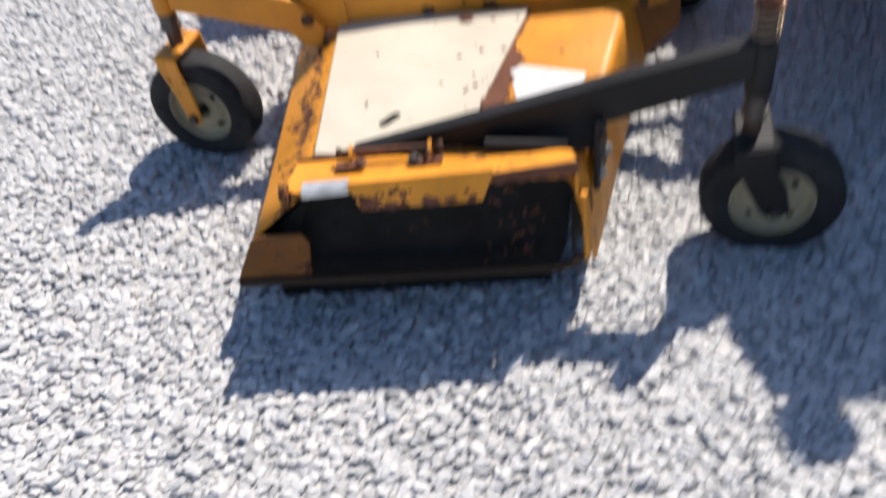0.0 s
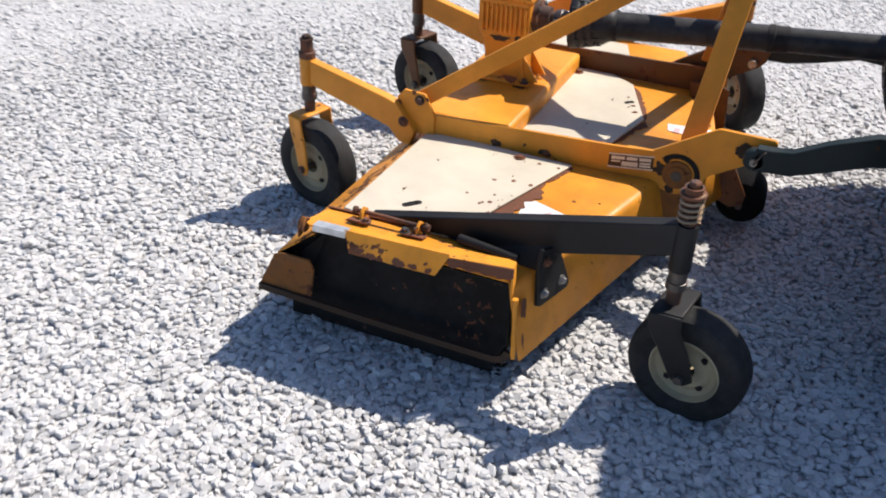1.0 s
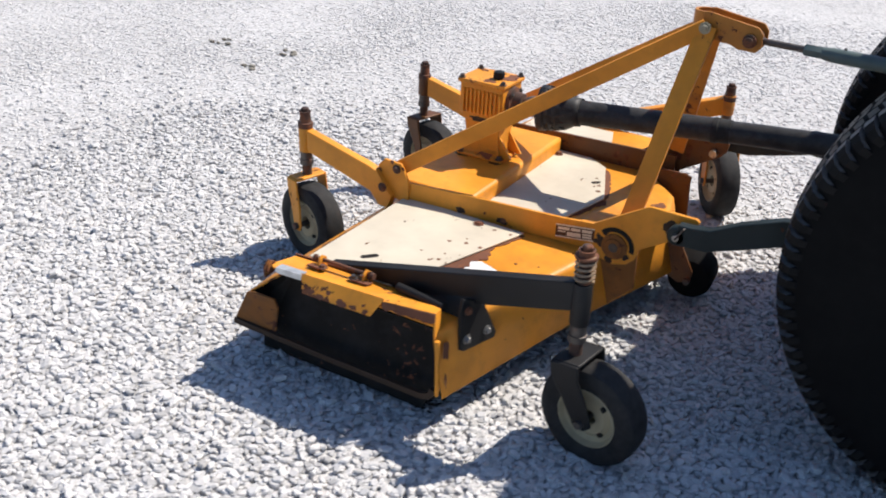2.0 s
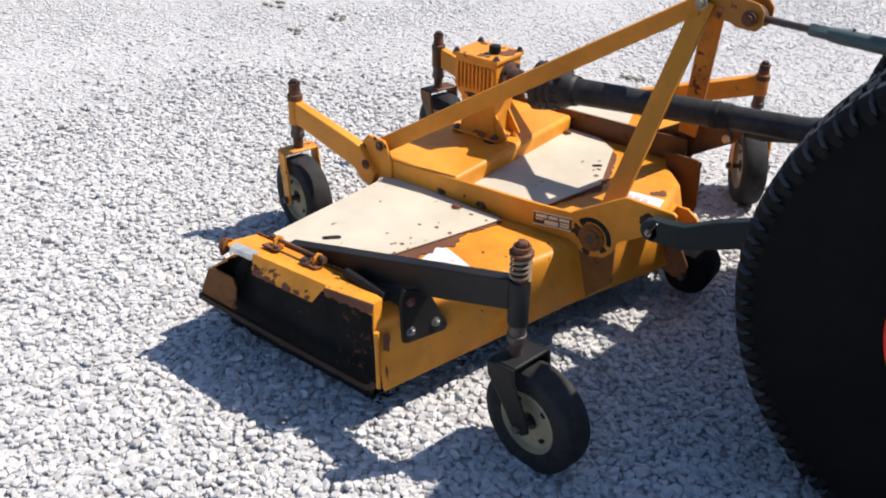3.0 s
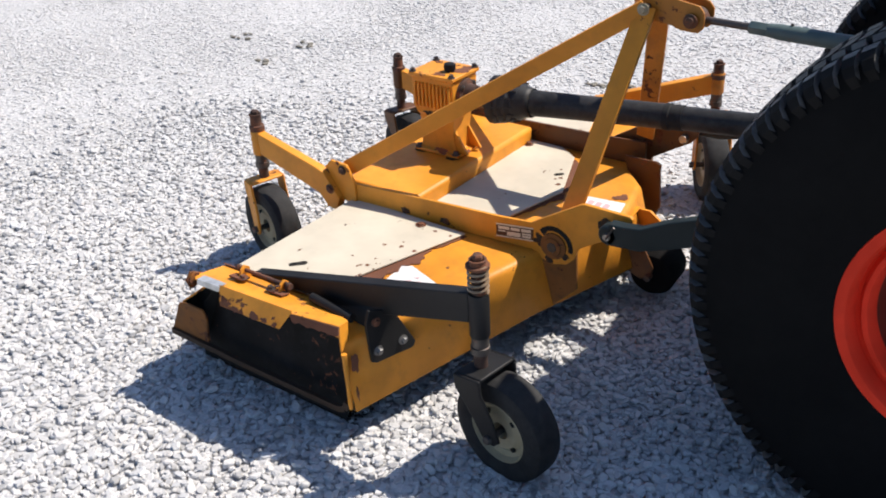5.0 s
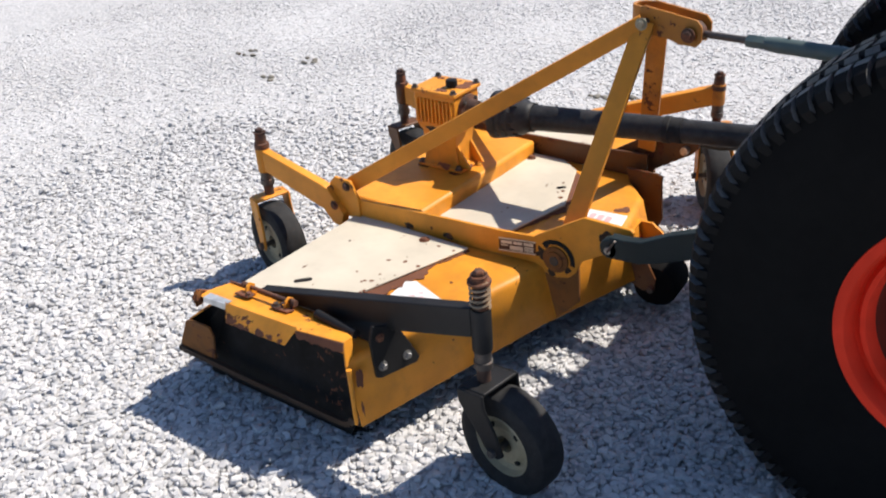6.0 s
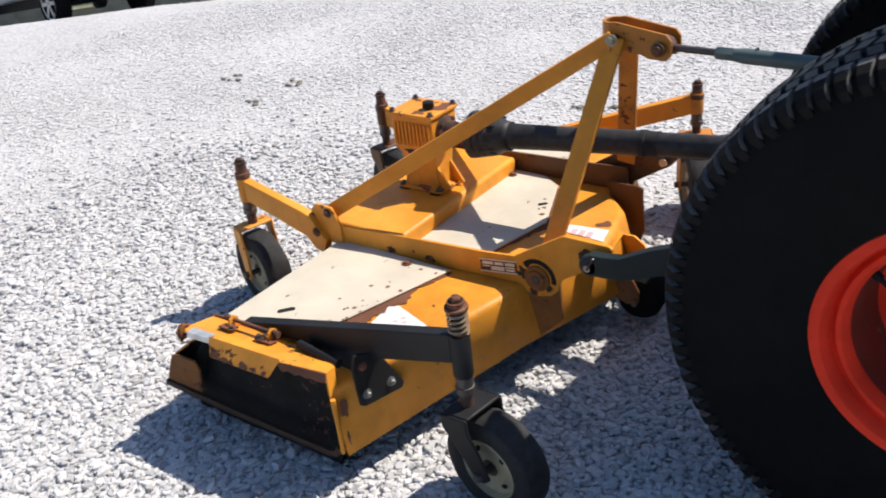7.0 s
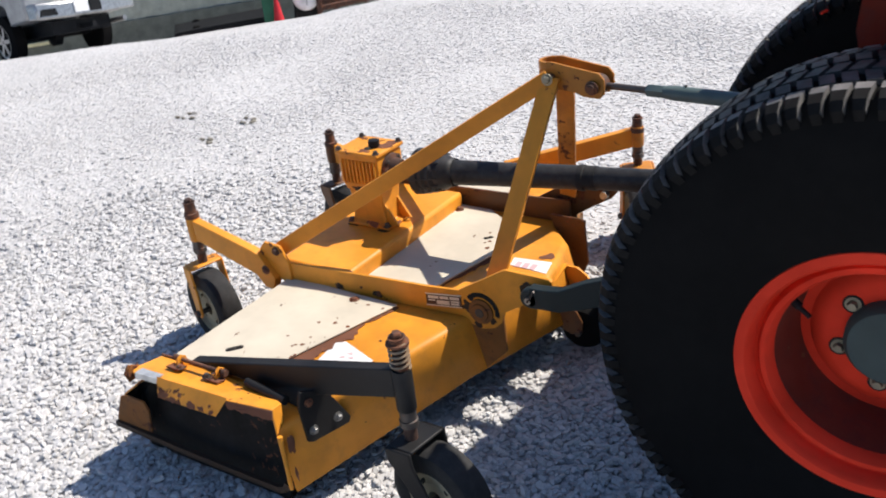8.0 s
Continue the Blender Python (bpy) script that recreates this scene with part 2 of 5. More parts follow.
def crest(x, y):
    """Metres past the brow where the yard falls away towards the street."""
    u = 0.65 * x + 0.76 * y + 1.5
    d = -0.76 * x + 0.65 * y - 5.35 + 0.014 * u ** 2
    bend = np.interp(u, [-2, -0.8, -0.4, 0, 0.5, 1, 1.5, 1.8, 2.1, 2.5, 3.5], [0.05, 0.08, 0.2, 0.23, 0.28, 0.43, 0.53, 0.54, 0.42, 0.2, 0.1])
    return d + bend * np.clip(1 - d / 3, 0, 1)


def fall(d):
    return np.interp(d, [0, 0.3, 2, 8, 9.3, 10.6, 14, 40], [0, 0.03, 0.9, 1.75, 2.0, 2.75, 3.25, 3.7])


def ground_height(x, y):
    return float(-fall(crest(x, y))) + 0.004 * noise.noise(Vector((x * 1.3, y * 1.3, 0)))


def build_ground():
    steps = sorted({round(s * v, 3) for s in (-1, 1) for v in [i * 0.25 for i in range(0, 81)] + [22, 25, 30, 40, 60, 100, 200, 500, 1200]})
    bm = bmesh.new()
    grid = [[bm.verts.new((x, y, ground_height(x, y))) for y in steps] for x in steps]
    for i in range(len(steps) - 1):
        for j in range(len(steps) - 1):
            bm.faces.new((grid[i][j], grid[i + 1][j], grid[i + 1][j + 1], grid[i][j + 1]))
    g = part("ground", bm, M_GROUND, None)
    tagged(g, "pale grey crushed limestone yard, flat and sunlit", "ground", kind="structure")


def stones(count, region, size, seed, relief=1.0, rings=3):
    """Corners of loose, worn stones lying on the bed: rings of six, from the foot to the flattened top."""
    rng = np.random.default_rng(seed)
    xy = region(rng, count)
    n = len(xy)
    half = size * np.clip(rng.lognormal(0, 0.22, n), 0.6, 1.6) / 2
    scale = np.stack([half * rng.uniform(1.0, 1.65, n), half * rng.uniform(0.75, 1.1, n), half * rng.uniform(0.5, 0.8, n) * relief], 1)
    rows = [(-0.7, 0.85), (0.35, 1.0), (0.85, 0.76)] if rings == 3 else [(-0.5, 1.0), (0.85, 0.74)]
    turns = np.arange(6) * np.pi / 3 + rng.uniform(-0.26, 0.26, (n, 6))
    reach = rng.uniform(0.78, 1.16, (n, 6))
    v = np.empty((n, 6 * rings, 3))
    for k, (z, r) in enumerate(rows):
        far = reach * r * rng.uniform(0.9, 1.1, (n, 6))
        v[:, 6 * k:6 * k + 6, 0], v[:, 6 * k:6 * k + 6, 1] = far * np.cos(turns), far * np.sin(turns)
        v[:, 6 * k:6 * k + 6, 2] = z + rng.uniform(-0.09, 0.09, (n, 6))
    v *= scale[:, None]
    tilt = rng.normal(0, 0.19 * relief, (n, 2))
    turn = rng.uniform(0, 2 * np.pi, n)
    for a, b, angle in ((1, 2, tilt[:, 0]), (0, 2, tilt[:, 1]), (0, 1, turn)):
        c, s = np.cos(angle)[:, None], np.sin(angle)[:, None]
        p, q = v[..., a].copy(), v[..., b].copy()
        v[..., a], v[..., b] = c * p - s * q, s * p + c * q
    low = -v[..., 2].min(1)
    z = low * rng.uniform(0.2, 1.05, n) + rng.uniform(-0.004, 0.006, n) * relief
    z -= fall(crest(xy[:, 0], xy[:, 1]))
    v += np.concatenate([xy, z[:, None]], 1)[:, None]
    return v


def build_gravel(batches):
    spots, quads, tops, kinds, caps, base = [], [], [], [], [], 0
    for order, v in enumerate(batches):
        n, m = v.shape[:2]
        start = base + m * np.arange(n)[:, None]
        for k in range(m // 6 - 1):
            for i in range(6):
                j = (i + 1) % 6
                quads.append(start + np.array([6 * k + i, 6 * k + j, 6 * k + 6 + j, 6 * k + 6 + i]))
                kinds.append(np.full(n, min(order, 1)))
        tops.append(start + np.arange(m - 6, m))
        caps.append(np.full(n, min(order, 1)))
        spots.append(v.reshape(-1, 3))
        base += n * m
    v, quads, tops = np.concatenate(spots), np.concatenate(quads), np.concatenate(tops)
    me = bpy.data.meshes.new("gravel")
    me.vertices.add(len(v))
    me.loops.add(quads.size + tops.size)
    me.polygons.add(len(quads) + len(tops))
    me.vertices.foreach_set("co", v.reshape(-1))
    me.loops.foreach_set("vertex_index", np.concatenate([quads.reshape(-1), tops.reshape(-1)]))
    me.polygons.foreach_set("loop_start", np.concatenate([np.arange(0, quads.size, 4), quads.size + np.arange(0, tops.size, 6)]))
    me.update(calc_edges=True)
    me.polygons.foreach_set("use_smooth", np.zeros(len(me.polygons), bool))
    me.materials.append(M_STONE)
    me.materials.append(M_STONE_FAR)
    me.polygons.foreach_set("material_index", np.concatenate(kinds + caps).astype(np.int32))
    tagged(new("gravel", me), "loose pale grey limestone gravel covering the yard", "gravel", kind="stuff")


def near_region(rng, n):
    stray = np.where(rng.random(n) < 0.15, 0.45, 0.10)
    return np.stack([rng.uniform(-1.75, 1.45, n), rng.uniform(-1.75, 0.55, n)], 1) + rng.normal(0, 1, (n, 2)) * stray[:, None]


def mid_region(rng, n):
    xy = np.stack([rng.uniform(-4.2, 1.9, n), rng.uniform(-1.9, 4.2, n)], 1)
    inner = (xy[:, 0] > -1.75) & (xy[:, 0] < 1.45) & (xy[:, 1] > -1.75) & (xy[:, 1] < 0.55)
    seen = (xy[:, 0] * 0.72 - xy[:, 1] * 0.69 > -4.7) & (xy[:, 1] > -1.45 - 0.25 * xy[:, 0] - 0.9 * (xy[:, 0] > 0.2))
    return xy[~inner & seen] + rng.normal(0, 0.12, (np.count_nonzero(~inner & seen), 2))


def far_region(rng, n):
    xy = np.stack([rng.uniform(-6.2, 3.5, n), rng.uniform(0.0, 7.5, n)], 1)
    away = (xy[:, 0] * 0.72 - xy[:, 1] * 0.69 <= -4.7) | (xy[:, 0] < -4.2) | (xy[:, 1] > 4.2) | (xy[:, 0] > 1.9)
    keep = xy[away & (crest(xy[:, 0], xy[:, 1]) < 0.2) & (xy[:, 1] > 0.9 - 0.25 * (xy[:, 0] + 4))]
    return keep + rng.normal(0, 0.15, keep.shape)


# ---- mower ----
DECK_TOP, DECK_LOW = 0.283, 0.100


def front_x(y):
    return 0.372 + 0.2445 * (y + 0.945)


def offset_ring(points, dist):
    """A closed outline moved inwards by dist, with mitred corners; points run counter-clockwise."""
    out, n = [], len(points)
    for i in range(n):
        a, b, c = (Vector(points[(i + k) % n]) for k in (-1, 0, 1))
        d1, d2 = (b - a).normalized(), (c - b).normalized()
        n1, n2 = Vector((-d1.y, d1.x)), Vector((-d2.y, d2.x))
        m = (n1 + n2).normalized()
        out.append(b + m * dist / max(0.3, m.dot(n1)))
    return out


def build_deck(mower):
    outline = [(-0.128, -0.85), (-0.13, -0.915), (0.357, -0.945), (0.513, -0.37), (0.625, -0.02), (0.570, 0.215), (0.49, 0.30), (0.44, 0.48), (0.388, 0.70), (-0.128, 0.70)]
    low = [(-0.238, -0.85), (-0.29, -0.945), (0.390, -0.95), (0.549, -0.37), (0.661, -0.02), (0.606, 0.215), (0.49, 0.30), (0.44, 0.48), (0.388, 0.70), (-0.238, 0.70)]
    shoulder = {0: (-0.230, -0.85, 0.215), 1: (-0.240, -0.935, 0.200), 9: (-0.230, 0.70, 0.215)}
    r, bm = 0.022, bmesh.new()
    rings = []
    for k in range(6):
        a = math.pi / 2 * k / 5
        ring = offset_ring(outline, r * (1 - math.sin(a)))
        row = []
        for i, p in enumerate(ring):
            q = Vector((p.x, p.y, DECK_TOP - r + r * math.cos(a)))
            if i in shoulder:
                # the rear of the deck slopes instead of bending sharply
                q = Vector((*outline[i], DECK_TOP)).lerp(Vector(shoulder[i]), k / 5)
            row.append(bm.verts.new(q))
        rings.append(row)
    rings.append([bm.verts.new((*p, DECK_LOW + {3: 0.024, 4: 0.028, 5: 0.022}.get(i, 0))) for i, p in enumerate(low)])
    n = len(outline)
    for a, b in zip(rings, rings[1:]):
        for i in range(n):
            if i != 1:
                bm.faces.new((a[i], b[i], b[(i + 1) % n], a[(i + 1) % n]))
    top = rings[0]
    bm.faces.new(top[::-1])
    deck = part("deck", bm, M_YELLOW_EDGE, mower, "yellow steel mower deck with rusty rear edge")
    if max(deck.data.polygons, key=lambda f: f.area).normal.z < 0:
        deck.data.flip_normals()
    mod = deck.modifiers.new("steel", "SOLIDIFY")
    mod.thickness, mod.offset = 0.005, -1
    deck.data.materials.append(M_CAKED_SHADE)
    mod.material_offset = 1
    # the dark mouth of the side opening: black sheets stand in for its shade
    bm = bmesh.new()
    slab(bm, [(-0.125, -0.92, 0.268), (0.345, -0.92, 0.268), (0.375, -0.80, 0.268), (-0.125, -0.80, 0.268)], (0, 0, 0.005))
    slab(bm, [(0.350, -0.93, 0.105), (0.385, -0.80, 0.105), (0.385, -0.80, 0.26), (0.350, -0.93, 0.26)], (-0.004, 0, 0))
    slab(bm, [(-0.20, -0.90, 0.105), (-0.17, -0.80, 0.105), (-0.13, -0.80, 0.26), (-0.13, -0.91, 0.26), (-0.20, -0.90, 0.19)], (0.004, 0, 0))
    # added sheet that paints the mouth dark where gravel lies in shade
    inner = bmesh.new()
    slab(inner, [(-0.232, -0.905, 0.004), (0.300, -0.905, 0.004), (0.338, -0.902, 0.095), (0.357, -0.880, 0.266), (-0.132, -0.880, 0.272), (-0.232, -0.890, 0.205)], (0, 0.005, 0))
    part("mouth_shade_sheet", inner, M_CAKED_SHADE, deck, "dark sheet added inside the discharge opening in place of its shade")
    part("tunnel_lining", bm, M_INSIDE, deck, "black, grass-caked lining with the opening's shade put into its colour")
    bm = bmesh.new()
    slab(bm, [(-0.295, -0.948, 0.092), (-0.150, -0.946, 0.096), (-0.138, -0.945, 0.180), (-0.150, -0.945, 0.204), (-0.222, -0.945, 0.204), (-0.246, -0.947, 0.196), (-0.284, -0.948, 0.120)], (0, 0.007, 0))
    part("baffle", bm, M_STAIN, deck, "brown-stained yellow baffle plate", bevel=0.003)
    bm = bmesh.new()
    path = [(-0.292, -0.95, 0.094), (0.0, -0.951, 0.088), (0.33, -0.952, 0.088), (0.352, -0.951, 0.096), (0.362, -0.95, 0.116), (0.362, -0.95, 0.24)]
    for a, b in zip(path, path[1:]):
        beam(bm, a, b, 0.012, 0.017)
    # bare rusted corner beside the opening
    n = Vector((0.955, -0.24, 0.12)).normalized()
    for k, (yy, zz, r, w) in enumerate(((-0.930, 0.232, 0.044, 0.32), (-0.939, 0.150, 0.030, 0.14))):
        at = Vector((front_x(yy) + 0.018 * (DECK_TOP - 0.02 - zz) / 0.15 + 0.002, yy, zz))
        side = Vector((0, 0, 1)).cross(n).normalized()
        stain(deck, at, side, n.cross(side), r, 60 + k, "rusted_corner", None, w)
    roll = bmesh.new()
    turned(roll, (0.374, -0.953, 0.104), (0.368, -0.949, 0.262), [(0, 0.005), (0.06, 0.006), (0.5, 0.0055), (1, 0.007)], 12)
    part("corner_roll", roll, M_LIP, deck, "rolled corner of the deck, paint chipped to rust")
    part("rim_strip", bm, M_GRIME, deck, "grimy rusted steel rim of the discharge opening")
    return deck


def build_covers(mower):
    t = 0.006
    z = DECK_TOP + 0.006
    near = [(-0.122, -0.335), (-0.122, -0.822), (-0.06, -0.832), (0.155, -0.830), (0.205, -0.66), (0.30, -0.352)]
    mid = [(0.10, -0.325), (0.315, -0.325), (0.345, -0.22), (0.37, -0.10), (0.398, 0.025), (0.302, 0.27), (0.225, 0.325), (0.10, 0.33)]
    far = [(-0.122, 0.36), (0.20, 0.36), (0.26, 0.42), (0.19, 0.62), (-0.122, 0.62)]
    for outline, label in ((near, "cream steel belt cover with a slotted hole and chipped edge"), (mid, "cream steel centre cover below the gearbox"), (far, "cream steel belt cover at the far end")):
        bm = bmesh.new()
        slab(bm, [(x, y, z) for x, y in outline], (0, 0, t))
        cover = part("belt_cover", bm, M_CREAM, mower, label, bevel=0.002)
        if outline is near:
            hole = bmesh.new()
            for s in (-1, 1):
                rod(hole, (0.016 + s * 0.011, -0.732 + s * 0.012, z + t - 0.001), (0.016 + s * 0.011, -0.732 + s * 0.012, z + t + 0.0008), 0.0095, 14)
            beam(hole, (0.005, -0.744, z + t), (0.027, -0.720, z + t), 0.019, 0.0016)
            part("slot", hole, M_INSIDE, cover, "black slotted hole")
            bolt("cover_bolt", (0.163, -0.378, z + t), (0, 0, 1), cover, M_RUST_STRIP, 0.010, 0.005)
        elif outline is mid:
            hole = bmesh.new()
            for d in (-0.006, 0.006):
                rod(hole, (0.327 + d, 0.126 + d, z + t - 0.001), (0.327 + d, 0.126 + d, z + t + 0.0009), 0.008, 14)
            beam(hole, (0.321, 0.120, z + t), (0.333, 0.132, z + t), 0.016, 0.0018)
            part("slot", hole, M_INSIDE, cover, "black slotted hole")
            for x, y in ((0.125, -0.285), (0.118, 0.285)):
                bolt("cover_bolt", (x, y, z + t), (0, 0, 1), cover, M_RUSTY, 0.010, 0.008)
    # rust between cover and paint, with torn edges
    rng = random.Random(11)
    def ragged(centre, widths, steps, z0):
        left, right = [], []
        for k in range(steps + 1):
            f = k / steps * (len(centre) - 1)
            i = min(int(f), len(centre) - 2)
            p = Vector(centre[i]).lerp(Vector(centre[i + 1]), f - i)
            w = widths[i] + (widths[i + 1] - widths[i]) * (f - i)
            left.append((p.x - 0.010, p.y, z0))
            right.append((p.x + w * (0.80 + 0.95 * noise.noise(Vector((p.y * 21, 3.1, z0 * 9))) + 0.45 * noise.noise(Vector((p.y * 75, 1.7, 0)))), p.y, z0))
        bm = bmesh.new()
        lo = [(bm.verts.new(a), bm.verts.new(b)) for a, b in zip(left, right)]
        hi = [(bm.verts.new((*a[:2], z0 + 0.003)), bm.verts.new((*b[:2], z0 + 0.002))) for a, b in zip(left, right)]
        for (a, b), (c, d), (e, f), (g, h) in zip(lo, lo[1:], hi, hi[1:]):
            for quad in ((e, f, h, g), (b, d, h, f), (a, e, g, c)):
                bm.faces.new(quad)
        return bm
    part("rust_patch", ragged([(0.158, -0.826), (0.205, -0.66), (0.30, -0.352)], [0.055, 0.040, 0.008], 180, z - 0.005), M_RUST_STRIP, mower, "flaking rust along the cover edge", smooth=False)
    part("rust_patch", ragged([(0.315, -0.322), (0.37, -0.10), (0.398, 0.025)], [0.010, 0.014, 0.018], 120, z - 0.005), M_RUST_STRIP, mower, "dark rusted joint beside the centre cover", smooth=False)
    part("rust_patch", ragged([(0.398, 0.028), (0.35, 0.148), (0.302, 0.268)], [0.018, 0.026, 0.012], 120, z - 0.005), M_RUST_STRIP, mower, "brown rust at the centre cover's bevelled corner", smooth=False)
    for k in range(22):
        # chips where the cream has flaked off
        f = rng.random()
        x, y = 0.155 + 0.14 * f - abs(rng.gauss(0, 0.05)), -0.83 + 0.47 * f + rng.uniform(-0.02, 0.02)
        if x < 0.0 or abs(y + 0.732) < 0.03 and abs(x - 0.016) < 0.04:
            continue
        r = rng.uniform(0.0015, 0.0065)
        bm = bmesh.new()
        slab(bm, [(x + r * rng.uniform(0.6, 1.4) * math.cos(a), y + r * rng.uniform(0.6, 1.4) * math.sin(a), z + t + 0.0001) for a in [i * math.pi / 4 for i in range(8)]], (0, 0, 0.0004))
        part("paint_chip", bm, M_RUST_STRIP, mower, smooth=False)


def build_stickers(mower):
    z = DECK_TOP + 0.0005
    bm = bmesh.new()
    slab(bm, [(0.262, -0.690, z), (0.251, -0.578, z), (0.275, -0.563, z), (0.402, -0.609, z), (0.392, -0.645, z)], (0, 0, 0.0012))
    s = part("sticker", bm, M_WHITE, mower, "torn white warning sticker")
    bm = bmesh.new()
    for x, y in ((0.315, -0.612), (0.33, -0.628), (0.305, -0.635)):
        slab(bm, [(x, y, z + 0.0014), (x + 0.016, y + 0.003, z + 0.0014), (x + 0.012, y + 0.012, z + 0.0014)], (0, 0, 0.0006))
    part("sticker_print", bm, M_PINK, s)
    bm = bmesh.new()
    slab(bm, [(0.463, 0.052, z), (0.530, 0.060, z), (0.588, 0.066, z), (0.604, -0.006, z), (0.474, 0.006, z)], (0, 0, 0.0012))
    s = part("sticker", bm, M_WHITE, mower, "white warning sticker with faded red print")
    bm = bmesh.new()
    for k in range(3):
        x = 0.490 + 0.026 * k
        slab(bm, [(x, 0.000, z + 0.0014), (x + 0.018, 0.000, z + 0.0014), (x + 0.014, 0.034, z + 0.0014), (x - 0.004, 0.034, z + 0.0014)], (0, 0, 0.0006))
    part("sticker_print", bm, M_PINK, s)


def stain(parent, at, u, v, radius, seed, name="rust_stain", mat=None, stretch=1.0):
    """A thin blotch with a torn edge, lying in the plane of u and v."""
    p, u, v = Vector(at), Vector(u).normalized(), Vector(v).normalized()
    bm, ring = bmesh.new(), []
    for k in range(28):
        a = 2 * math.pi * k / 28
        r = radius * (0.72 + 0.5 * noise.noise(Vector((math.cos(a) * 1.3, math.sin(a) * 1.3, seed * 3.7))) + 0.10 * noise.noise(Vector((math.cos(a) * 6, math.sin(a) * 6, seed))))
        ring.append(p + u * math.cos(a) * r * stretch + v * math.sin(a) * r)
    slab(bm, ring, u.cross(v) * 0.0009)
    return part(name, bm, mat or M_RUST_STRIP, parent, "", smooth=False)


def build_stains(mower):
    """Rust blotches and grime on the mower's painted steel."""
    x, y, z = Vector((1, 0, 0)), Vector((0, 1, 0)), Vector((0, 0, 1))
    # gear case lid and pedestal
    stain(mower, (0.012, 0.030, 0.6122), x, y, 0.034, 1, stretch=1.3)
    stain(mower, (-0.012, -0.022, 0.6122), x, y, 0.020, 2, stretch=1.4)
    stain(mower, (0.003, -0.0515, 0.372), x, z, 0.018, 3, stretch=1.6)
    stain(mower, (0.05, 0.012, 0.3562), x, y, 0.02, 4)
    for k, (a, b, r, w) in enumerate(((-0.100, -0.030, 0.020, 1.4), (0.030, -0.032, 0.024, 1.3), (0.040, 0.070, 0.016, 1.0))):
        stain(mower, (a, b, 0.3456), x, y, r, 80 + k, "grime_patch", M_GRIME, w)
    for k, (a, b, r, w) in enumerate(((0.030, 0.070, 0.020, 1.8), (0.045, 0.040, 0.013, 1.0), (-0.085, 0.075, 0.012, 1.6))):
        stain(mower, (a, b, 0.6123), x, y, r, 90 + k, stretch=w)
    for k, (a, b, r, w) in enumerate(((-0.040, 0.485, 0.012, 3.0), (0.015, 0.490, 0.010, 2.0))):
        stain(mower, (a, -0.0402, b), x, z, r, 100 + k, "grime_patch", M_GRIME, w)
    # deck top by the front edge
    stain(mower, (0.560, 0.10, DECK_TOP + 0.0005), x, y, 0.022, 5, stretch=1.2)
    stain(mower, (0.545, 0.085, DECK_TOP + 0.0006), x, y, 0.012, 6, stretch=2.0)
    stain(mower, (0.36, -0.52, DECK_TOP + 0.0004), x, y, 0.006, 7)
    stain(mower, (0.42, -0.50, DECK_TOP + 0.0004), x, y, 0.004, 8)
    # chips round the centre cover's corner
    for k, (a, b, r) in enumerate(((0.345, 0.105, 0.008), (0.362, 0.06, 0.010), (0.335, 0.09, 0.005), (0.315, 0.16, 0.006))):
        stain(mower, (a, b, DECK_TOP + 0.0124), x, y, r, 20 + k, "paint_chip")
    # grime round the hitch boss and along the bar
    dark = M_GRIME
    for k, (a, b, r) in enumerate(((0.522, 0.322, 0.022), (0.553, 0.272, 0.018), (0.603, 0.292, 0.014), (0.716, 0.418, 0.026), (0.535, 0.352, 0.012))):
        stain(mower, (a, -0.3181, b), x, z, r, 30 + k, "grime_patch", dark)
    for k, (a, b, r, w) in enumerate(((0.078, 0.304, 0.014, 1.3), (0.218, 0.301, 0.012, 1.8))):
        stain(mower, (a, bar_y(a, -1) - 0.0002, b), x, z, r, 40 + k, "grime_patch", dark, w)
    # rust along the torn lip of the chute guard
    lip = Vector((0.26, 0, 0.010))
    out = Vector((0, -0.028, -0.040))
    for k, (f, g, r, w) in enumerate(((0.10, 0.75, 0.012, 1.5), (0.24, 0.88, 0.010, 1.4), (0.33, 0.55, 0.008, 1.2), (0.52, 0.86, 0.012, 1.9), (0.70, 0.90, 0.009, 1.6), (0.80, 0.62, 0.006, 1.0), (0.86, 0.92, 0.008, 1.3))):
        stain(mower, Vector((-0.035 + 0.02 * g, -0.9550, 0.3235)) + lip * f * (1 - 0.15 * g) + out * g, lip, -out, r, 60 + k, stretch=w)
    # rubbed edges of the rear lugs
    for k, (a, b, r) in enumerate(((-0.205, 0.372, 0.012), (-0.160, 0.408, 0.009), (-0.120, 0.395, 0.008), (-0.185, 0.318, 0.014))):
        stain(mower, (a, -0.3584, b), x, z, r, 110 + k, stretch=0.9)
    # rear shelf beside the cover
    for k, b in enumerate((-0.80, -0.70, -0.60, -0.47)):
        stain(mower, (-0.131, b, DECK_TOP - 0.004), x * 0.6 + z * 0.5, y, 0.016, 50 + k, stretch=0.8)


def build_platform(mower):
    bm = bmesh.new()
    box(bm, (-0.172, -0.328, DECK_TOP + 0.001), (0.108, 0.328, 0.345))
    p = part("gearbox_platform", bm, M_YELLOW, mower, "raised yellow steel platform under the gearbox", bevel=0.012)
    return p


